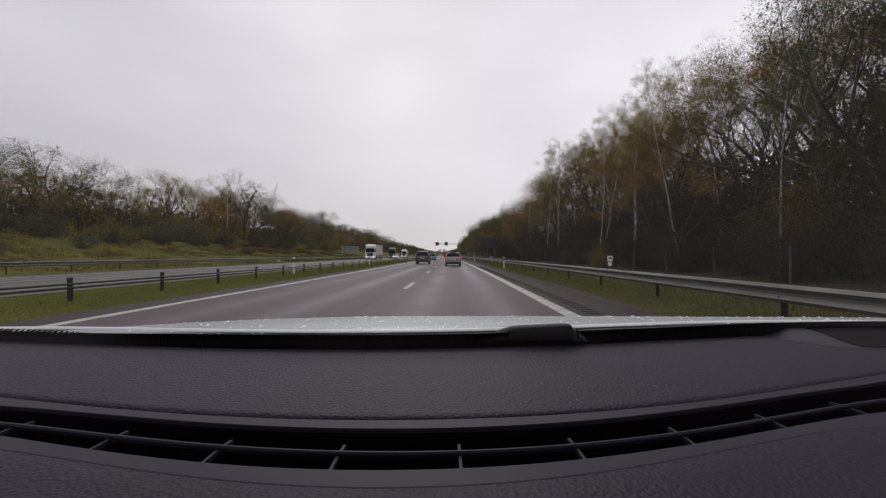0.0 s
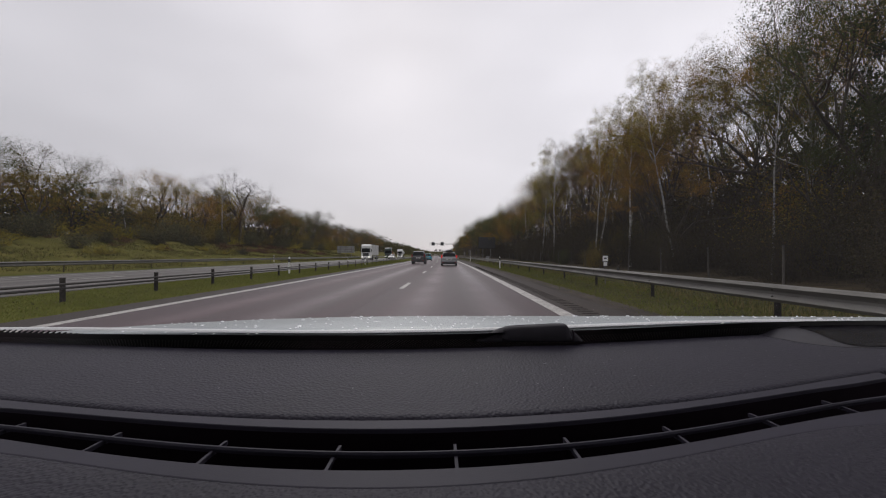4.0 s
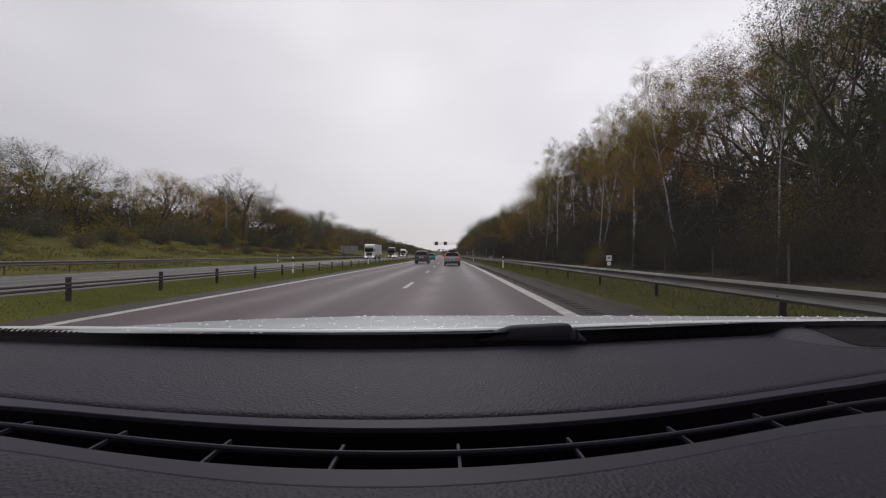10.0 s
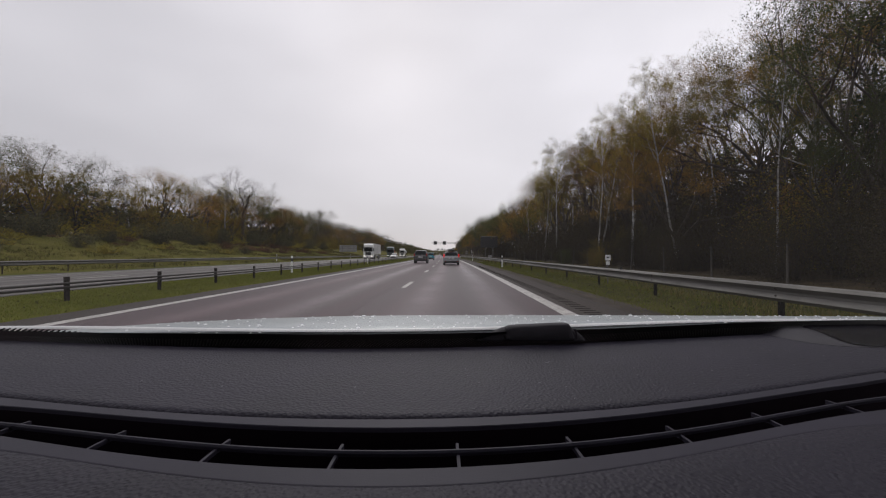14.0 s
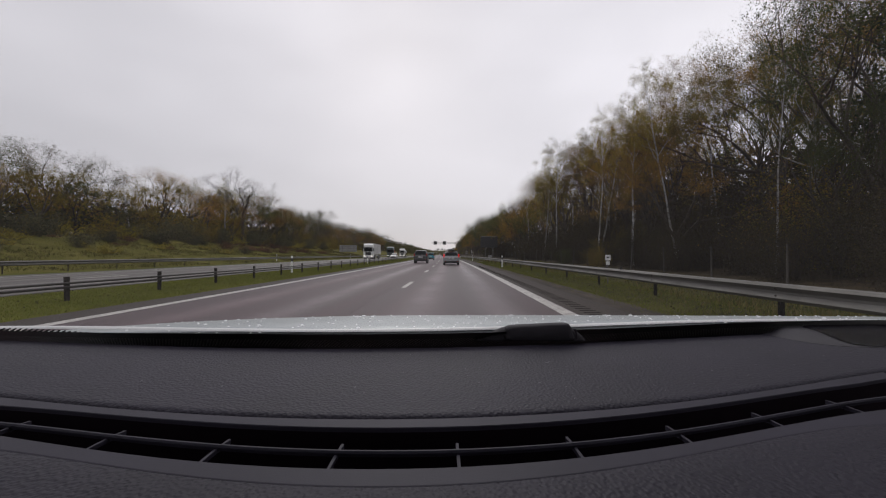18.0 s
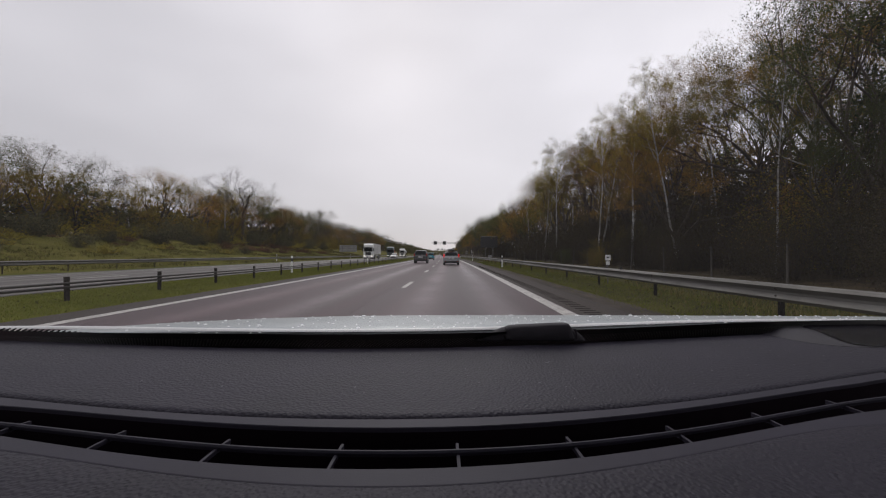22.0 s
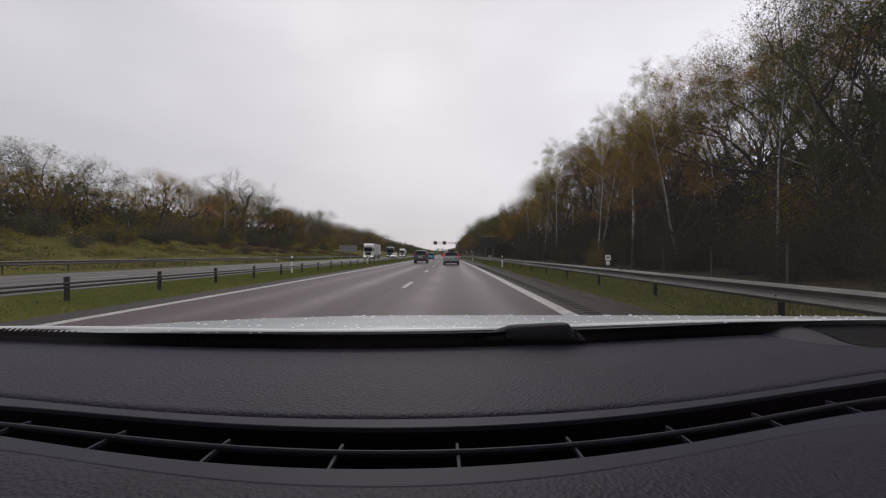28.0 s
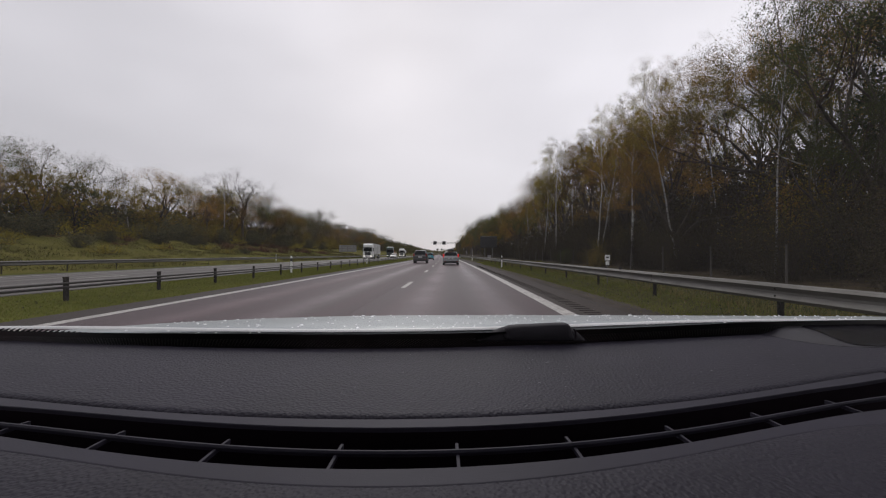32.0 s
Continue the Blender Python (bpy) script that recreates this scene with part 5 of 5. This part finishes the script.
TREES = {
    "bare_a": make_tree("bare_tree", 11, "leafless broadleaf tree with a rounded crown of fine dark twigs", M_BARK, crown=broad(15, 0.19, bole=0.42, limbs=4, spread=0.5), shape=fork),
    "bare_b": make_tree("bare_tree", 12, "leaning leafless broadleaf tree with fine dark twigs", M_BARK, crown=broad(14, 0.16, lean=0.13, bole=0.45, limbs=3, spread=0.45), shape=fork),
    "bare_c": make_tree("bare_tree", 13, "nearly leafless tree with a scatter of last brown leaves", M_BARK, M_RUST, 0.045, 4, 0.10, 0.6, broad(13.5, 0.16, bole=0.38, limbs=4, spread=0.55), fork),
    "birch_a": make_tree("birch_tree", 21, "slender birch with a pale trunk and thin yellow leaves", M_BIRCH, M_YELLOW, 0.053, 18, 0.168, 0.9, airy(16, 0.15, wander=0.35)),
    "birch_b": make_tree("birch_tree", 22, "slender birch with a pale trunk and few brown leaves", M_BIRCH, M_RUST, 0.044, 7, 0.144, 0.7, airy(15, 0.13, lean=0.07, wander=0.35)),
    "oak_a": make_tree("oak_tree", 31, "broad oak with dense olive and brown autumn leaves", M_BARK, M_OLIVE, 0.053, 60, 0.17, 0.9, broad(13, 0.24, spread=0.95, levels=5), fork),
    "oak_b": make_tree("beech_tree", 32, "beech with rusty brown autumn leaves", M_BARK, M_RUST, 0.052, 52, 0.17, 0.85, broad(12.5, 0.2, spread=0.8, levels=5), fork),
    "green": make_tree("broadleaf_tree", 33, "broadleaf tree still carrying dark green leaves", M_BARK, M_GREEN, 0.052, 52, 0.17, 0.9, broad(12, 0.2, spread=0.85, levels=5), fork),
    "tall": make_tree("broadleaf_tree", 34, "tall broadleaf tree with thinning olive leaves", M_BARK, M_OLIVE, 0.049, 50, 0.16, 0.8, broad(16, 0.2, bole=0.4, spread=0.5, levels=5), fork),
    "pole": make_tree("alder_tree", 35, "tall slim alder with a straight grey trunk and thin brown crown", M_BARK, M_OLIVE, 0.048, 20, 0.156, 0.9, broad(15, 0.13, bole=0.55, limbs=4, spread=0.42, levels=5), fork),
    "pole_birch": make_tree("birch_tree", 36, "tall straight birch with a white trunk and thin olive crown", M_BIRCH, M_OLIVE, 0.05, 15, 0.168, 0.9, airy(16, 0.13, first=0.45, limbs=18, reach=0.19, wander=0.4)),
    "rust_tall": make_tree("beech_tree", 37, "tall beech with orange-brown autumn leaves", M_BARK, M_RUST, 0.051, 56, 0.18, 0.85, broad(15, 0.2, bole=0.34, spread=0.6, levels=5), fork),
    "lean_birch": make_tree("birch_tree", 38, "thin leaning birch with a white trunk and sparse yellow crown", M_BIRCH, M_YELLOW, 0.048, 14, 0.168, 0.9, airy(14, 0.085, first=0.5, limbs=16, reach=0.2, lean=0.16, wander=0.3)),
    "pine": make_tree("pine_tree", 41, "tall dark pine with open needle clumps", M_BARK, M_NEEDLE, 0.14, 6, 0.2, 0.9, dict(height=15, radius=0.2, limbs=30, rise=0.1, first=0.4, reach=0.22, twigs=4, fork=2, conifer=True)),
}
FAR = {
    "bare": make_tree("bare_tree", 51, "distant leafless broadleaf tree with a rounded crown", M_BARK, crown=broad(12, 0.15, levels=5, bole=0.34, limbs=4, spread=0.55), shape=fork),
    "olive": make_tree("broadleaf_tree", 52, "distant broadleaf tree with olive autumn leaves", M_BARK, M_FARLEAF, 0.10, 30, 0.44, 1.0, broad(11, 0.18, levels=4, spread=0.85), fork),
    "rust": make_tree("broadleaf_tree", 53, "distant broadleaf tree with rusty autumn leaves", M_BARK, M_RUST, 0.10, 30, 0.44, 1.0, broad(11, 0.18, levels=4, spread=0.8), fork),
    "sparse": make_tree("birch_tree", 54, "distant birch with thin yellow leaves", M_BIRCH, M_YELLOW, 0.11, 7, 0.32, 0.9, dict(height=12, radius=0.13, limbs=16, rise=0.9, first=0.3, reach=0.24, twigs=4, fork=2, droop=0.04)),
    "dark": make_tree("broadleaf_tree", 55, "distant tree with dark green leaves", M_BARK, M_GREEN, 0.10, 30, 0.44, 1.0, broad(10, 0.18, levels=4, spread=0.9), fork),
}


def make_bush(name, seed, label, leaves, height, width, count, size, rods=0):
    rng = np.random.default_rng(seed)
    stems, pts = [], []
    for k in range(16):
        az, el = rng.uniform(0, 6.28), rng.uniform(0.7, 1.45)
        d = np.array([math.cos(az) * math.cos(el) * width / height * 1.4, math.sin(az) * math.cos(el) * width / height * 1.4, math.sin(el)])
        p = np.array([rng.normal(0, width * 0.12), rng.normal(0, width * 0.12), -0.15])
        L = height * rng.uniform(0.6, 1.08)
        for j in range(5):
            q = p + d * L / 5 + rng.normal(0, 0.09, 3)
            stems.append((p, q, 0.035 * (1 - j / 5.5), 0.035 * (1 - (j + 1) / 5.5)))
            for c in range(4):
                e = q + rng.normal(0, 1, 3) * np.array([0.5, 0.5, 0.42]) * height * 0.22
                e[2] = max(0.05, e[2])
                stems.append((q, e, 0.012, 0.005))
                pts += [e, (q + e) / 2]
            p = q
    for k in range(rods):
        p = np.array([rng.normal(0, width * 0.3), rng.normal(0, width * 0.3), rng.uniform(-0.1, height * 0.5)])
        e = p + np.array([*rng.normal(0, 0.2, 2), 1.0]) * rng.uniform(0.5, 1.6)
        stems.append((p, e, rng.uniform(0.006, 0.0135), 0.004))
    pts = np.array(pts)
    pts = pts[pts[:, 2] > 0.02]
    bush = tagged(thing(name), label, "bush")
    v, f = twig_mesh(stems, rng, 0.014)
    link_mesh("stems", v, f, [M_STEM], bush)
    v, f = leaf_mesh(pts, size, rng, per=max(1, count // len(pts)), spread=height * 0.085)
    v[:, 2] = np.maximum(v[:, 2], 0.0)
    link_mesh("foliage", v, f.tolist(), [leaves], bush)
    return bush


BUSH = {
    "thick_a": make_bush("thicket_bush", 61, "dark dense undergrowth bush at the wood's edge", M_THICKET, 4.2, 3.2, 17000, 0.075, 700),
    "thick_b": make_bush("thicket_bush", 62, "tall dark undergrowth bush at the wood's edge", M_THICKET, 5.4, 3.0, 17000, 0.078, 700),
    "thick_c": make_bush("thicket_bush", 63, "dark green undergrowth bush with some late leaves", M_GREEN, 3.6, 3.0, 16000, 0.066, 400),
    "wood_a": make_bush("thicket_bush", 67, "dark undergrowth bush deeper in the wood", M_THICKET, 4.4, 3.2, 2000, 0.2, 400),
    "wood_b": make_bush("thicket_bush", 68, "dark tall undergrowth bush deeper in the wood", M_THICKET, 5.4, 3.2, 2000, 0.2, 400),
    "scrub_a": make_bush("scrub_bush", 64, "brown-green autumn scrub bush on the embankment", M_SCRUB, 2.8, 3.2, 3000, 0.175),
    "scrub_c": make_bush("scrub_bush", 66, "tall olive-brown scrub behind the embankment", M_OLIVE, 3.2, 3.0, 2900, 0.16),
    "thick_d": make_bush("thicket_bush", 69, "olive-brown undergrowth bush with some late leaves at the wood's edge", M_OLIVE, 4.0, 3.2, 13000, 0.07, 500),
    "bracken": make_bush("bracken", 70, "low russet bracken on the grassy bank", M_BRACKEN, 1.1, 2.6, 2600, 0.10),
    "scrub_b": make_bush("scrub_bush", 65, "low yellowing scrub bush on the embankment", M_YELLOW, 1.7, 2.6, 2400, 0.13),
}

used = set()
def plant(kind, pool, off, s, scale, turn, squash=1.0):
    ob = pool[kind]
    m = Matrix.Translation(spot(off, s, ground_z(off, s) - 0.05)) @ pose(0, 0, 0, 0, 0, turn) @ Matrix.Diagonal((scale * squash, scale * squash, scale, 1))
    if ob.name in used:
        c = copy_thing(ob, Matrix())
        c.matrix_basis = m
    else:
        used.add(ob.name)
        ob.matrix_basis = m


rng = random.Random(77)
def pick(weights):
    ks = list(weights)
    return rng.choices(ks, [weights[k] for k in ks])[0]


# wood on the right: rows of trees from the fence into the depth
LIKE = {"bare_a": "bare", "bare_b": "bare", "bare_c": "bare", "birch_a": "sparse", "birch_b": "sparse", "pole": "bare", "pole_birch": "sparse", "oak_a": "olive", "oak_b": "rust", "green": "dark", "tall": "olive", "pine": "dark", "rust_tall": "rust", "lean_birch": "sparse"}
for row, (off, step, s0, s1, near) in enumerate(((13.5, 4.2, 4, 120, 85), (17.0, 4.6, 6, 125, 70), (21.5, 6.0, 8, 130, 48), (27.0, 7.0, 10, 130, 25))):
    s = s0
    while s < s1:
        w = {"bare_a": 1.3, "bare_b": 1.0, "bare_c": 1.4, "birch_a": 3, "birch_b": 1.8, "pole": 2.4, "pole_birch": 2.6, "lean_birch": 1.6, "oak_a": 2.4, "oak_b": 1.6, "rust_tall": 2.0, "green": 1.6, "tall": 3, "pine": 0.3}
        sc = (0.64, 0.78, 0.90, 0.98)[row] * rng.uniform(0.72, 1.2) * (1 + 0.15 * smooth_step(15, 70, s))
        kind = pick(w)
        if s < near:
            plant(kind, TREES, off + rng.uniform(-1.6, 1.6), s + rng.uniform(-1.2, 1.2), sc, rng.uniform(0, 360), rng.uniform(0.85, 1.1))
        else:
            plant(LIKE[kind], FAR, off + rng.uniform(-1.6, 1.6), s + rng.uniform(-1.2, 1.2), sc * 1.25, rng.uniform(0, 360), rng.uniform(0.85, 1.0))
        s += step * rng.uniform(0.7, 1.3)
for off, step, s0, s1 in ((11.2, 3.0, 2, 60), (14.2, 3.0, 3, 70), (18.5, 3.8, 5, 80), (13.5, 5.5, 60, 130), (24.0, 5.5, 5, 80)):
    s = s0
    while s < s1:
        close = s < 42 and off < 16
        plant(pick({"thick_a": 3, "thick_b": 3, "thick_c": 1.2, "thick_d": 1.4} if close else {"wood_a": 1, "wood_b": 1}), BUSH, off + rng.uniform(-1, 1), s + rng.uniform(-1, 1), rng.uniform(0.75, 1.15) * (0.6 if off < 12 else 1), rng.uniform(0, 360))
        s += step * rng.uniform(0.8, 1.2)
for off, step in ((15.5, 5.0), (19.5, 6.0), (25, 8.0)):
    s = 120
    while s < 520:
        plant(pick({"bare": 3, "olive": 3, "rust": 2, "sparse": 1.5, "dark": 2}), FAR, off + rng.uniform(-1.5, 1.5) + smooth_step(180, 420, s) * 6, s, rng.uniform(1.0, 1.35), rng.uniform(0, 360), 1.0)
        s += step * rng.uniform(0.7, 1.3) * (1 + s / 400)

for kind, off, s, sc in (("green", 15.6, 15.2, 0.95), ("oak_a", 17.0, 19.0, 1.02), ("rust_tall", 19.5, 21.5, 0.95), ("green", 18.5, 25.0, 0.95), ("oak_b", 15.5, 31.0, 0.85), ("oak_a", 17.5, 41.0, 1.0), ("tall", 14.5, 11.0, 0.72), ("green", 20.5, 12.0, 0.9), ("pine", 21.0, 46.0, 0.85),
                          ("lean_birch", 12.3, 22.0, 0.8), ("lean_birch", 12.0, 33.5, 0.85), ("lean_birch", 12.6, 35.0, 0.95), ("pole_birch", 12.2, 27.5, 0.72), ("pole_birch", 12.0, 46.0, 0.85), ("lean_birch", 11.9, 52.0, 1.0)):
    plant(kind, TREES, off, s, sc, 40 * s, 1.0)

# one great bare oak above the scrub on the left
plant("bare_a", TREES, -44.0, 86.0, 1.0, 60, 1.5)
# two dark pines that stand over the scrub
plant("pine", TREES, -52.0, 92.0, 0.86, 10, 1.25)
plant("pine", TREES, -53.5, 99.0, 0.78, 200, 1.3)
# tree line behind the embankment on the left
for row, (off, step, s0, s1) in enumerate(((-47, 4.6, 16, 330), (-52, 5.5, 12, 330), (-60, 8.0, 8, 330))):
    s = s0
    while s < s1:
        k = pick({"bare": 2.6, "olive": 3.4, "rust": 2.2, "sparse": 1.2, "dark": 2.0})
        near = {"bare": "bare_a", "olive": "oak_a", "rust": "oak_b", "sparse": "birch_b", "dark": "green"}[k]
        if s < 75 and row < 2:
            plant(near, TREES, off + rng.uniform(-2, 2), s, rng.uniform(0.5, 0.78), rng.uniform(0, 360), 1.2)
        else:
            plant(k, FAR, off + rng.uniform(-2, 2), s, rng.uniform(0.8, 1.15), rng.uniform(0, 360), 1.15)
        s += step * rng.uniform(0.7, 1.3) * (1 + s / 300)
for off, step, s1, big in ((-44.0, 3.0, 220, 1.15), (-49.5, 3.6, 260, 1.7), (-54, 4.0, 240, 1.9), (-40.5, 7.0, 180, 0.9)):
    s = 10
    while s < s1:
        plant(pick({"scrub_a": 4, "scrub_b": 1.4, "scrub_c": 2}) if off > -48 else pick({"scrub_a": 1, "scrub_c": 2}), BUSH, off + rng.uniform(-1.2, 1.2), s, rng.uniform(0.7, 1.15) * big, rng.uniform(0, 360))
        s += step * rng.uniform(0.7, 1.3) * (1 + s / 250)


# bracken and low bushes scattered over the bank
for k in range(46):
    s, off = 18 + 2.1 * k + rng.uniform(-1.5, 1.5), rng.uniform(-40.5, -32.5)
    near_brake = noise.noise(Vector((s * 0.045, off * 0.1, 4.0))) > 0.0
    plant("bracken" if near_brake else pick({"scrub_b": 2, "scrub_a": 1, "bracken": 0.6}), BUSH, off, s, rng.uniform(0.6, 1.05) * (1.0 if near_brake else 0.62), rng.uniform(0, 360))


def far_wood(name, offs, s0, s1, height, count, size, leaves, label, seed):
    """A deep mass of foliage too far off to count."""
    g = np.random.default_rng(seed)
    o, s = g.uniform(*offs, count), g.uniform(s0, s1, count)
    crown = np.array([noise.noise(Vector((a * 0.12, b * 0.07, seed))) for a, b in zip(o, s)])
    top = height * (0.8 + 0.45 * crown)
    z = top * g.random(count) ** 0.75
    pts = np.array([spot(a, b, ground_z(a, b) + c) for a, b, c in zip(o, s, z)])
    v, f = leaf_mesh(pts, size, g)
    return tagged(link_mesh(name, v, f.tolist(), [leaves]), label, "wood", kind="stuff")


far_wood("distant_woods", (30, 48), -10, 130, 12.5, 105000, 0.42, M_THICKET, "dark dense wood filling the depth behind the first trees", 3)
far_wood("distant_woods", (20, 50), 360, 1100, 13, 60000, 0.85, M_FARLEAF, "distant autumn wood along the motorway", 4)
far_wood("distant_woods", (-85, -60), -10, 420, 8, 26000, 0.8, M_SCRUB, "brown autumn wood behind the embankment", 5)
far_wood("distant_woods", (-70, -31), 300, 1200, 11, 90000, 0.8, M_FARLEAF, "distant autumn wood beyond the opposite carriageway", 6)

far_wood("distant_woods", (-160, 160), 1250, 1400, 16, 30000, 1.6, M_FARLEAF, "distant autumn wood where the motorway bends away", 7)


# grass on the median and the verges
def turf(name, bands, count, label, seed):
    g = np.random.default_rng(seed)
    vs, fs = [], []
    for (a, b, s0, s1, h, share) in bands:
        n = int(count * share)
        o, s = g.uniform(a, b, n), s0 + (s1 - s0) * g.random(n) ** 1.6
        ang, hh = g.uniform(0, 6.28, n), h * g.uniform(0.5, 1.3, n)
        lean = g.normal(0, 0.5, (n, 2))
        for i in range(n):
            p = spot(o[i], s[i], ground_z(o[i], s[i]) - 0.01)
            w = 0.0045 + 0.0003 * max(0, s[i])
            dx, dy = math.cos(ang[i]) * w, math.sin(ang[i]) * w
            k = len(vs)
            vs += [(p.x - dx, p.y - dy, p.z), (p.x + dx, p.y + dy, p.z), (p.x + lean[i, 0] * hh[i], p.y + lean[i, 1] * hh[i], p.z + hh[i])]
            fs.append((k, k + 1, k + 2))
    return tagged(link_mesh(name, vs, fs, [M_GRASS]), label, "grass", kind="stuff")


turf("grass", ((-12.3, -7.6, -2, 90, 0.055, 0.62), (4.05, 7.2, -2, 60, 0.07, 0.24), (3.72, 4.2, 2, 50, 0.045, 0.03), (-40, -26.2, 14, 120, 0.12, 0.12)), 260000, "short damp autumn grass on median and verges", 8)


def tussocks(name, a, b, s0, s1, count, label, seed):
    """Rank uneven grass in clumps, tall blades leaning all ways."""
    g = np.random.default_rng(seed)
    vs, fs = [], []
    for c in range(count):
        o, s = g.uniform(a, b), s0 + (s1 - s0) * g.random() ** 1.4
        if noise.noise(Vector((o * 0.25, s * 0.12, 9.0))) < -0.12:
            continue
        tall, wide = g.uniform(0.08, 0.26), g.uniform(0.15, 0.5)
        for i in range(9):
            p = spot(o + g.normal(0, wide), s + g.normal(0, wide), 0)
            p.z = ground_z(o, s) - 0.04
            ang, w = g.uniform(0, 6.28), 0.014 + 0.0005 * max(0, s)
            k = len(vs)
            dx, dy = math.cos(ang) * w, math.sin(ang) * w
            top = tall * g.uniform(0.6, 1.2)
            vs += [(p.x - dx, p.y - dy, p.z), (p.x + dx, p.y + dy, p.z), (p.x + g.normal(0, 0.4) * top, p.y + g.normal(0, 0.4) * top, p.z + top)]
            fs.append((k, k + 1, k + 2))
    return tagged(link_mesh(name, vs, fs, [M_TUFT]), label, "grass", kind="stuff")


tussocks("rank_grass", -42, -26.3, 14, 150, 7500, "rank yellowing grass tussocks on the bank", 14)
tussocks("rank_grass", 5.5, 9.6, 2, 70, 2600, "rank damp grass behind the guard rail", 15)


def litter(name, bands, count, size, label, seed):
    """Fallen leaves lying on the ground."""
    g = np.random.default_rng(seed)
    pts = []
    for a, b, s0, s1, share in bands:
        n = int(count * share)
        for o, s in zip(g.uniform(a, b, n), s0 + (s1 - s0) * g.random(n) ** 1.5):
            pts.append(spot(o, s, ground_z(o, s) + 0.025))
    v, f = leaf_mesh(pts, size, g, flat=0.9)
    low = np.repeat(np.array(pts)[:, 2], 3)
    v[:, 2] = low + np.clip(v[:, 2] - low, -0.015, 0.03)
    return tagged(link_mesh(name, v, f.tolist(), [M_SCRUB]), label, "leaves", kind="stuff")


litter("fallen_leaves", ((6.3, 11.5, -4, 60, 0.75), (4.6, 6.3, -4, 50, 0.15), (-12.0, -8.0, -2, 50, 0.10)), 7000, 0.055, "brown fallen leaves strewn over verge and median", 9)

# kinds that found no place
for pool in (TREES, FAR, BUSH):
    for ob in pool.values():
        if ob.name not in used:
            for child in list(ob.children):
                bpy.data.objects.remove(child)
            bpy.data.objects.remove(ob)
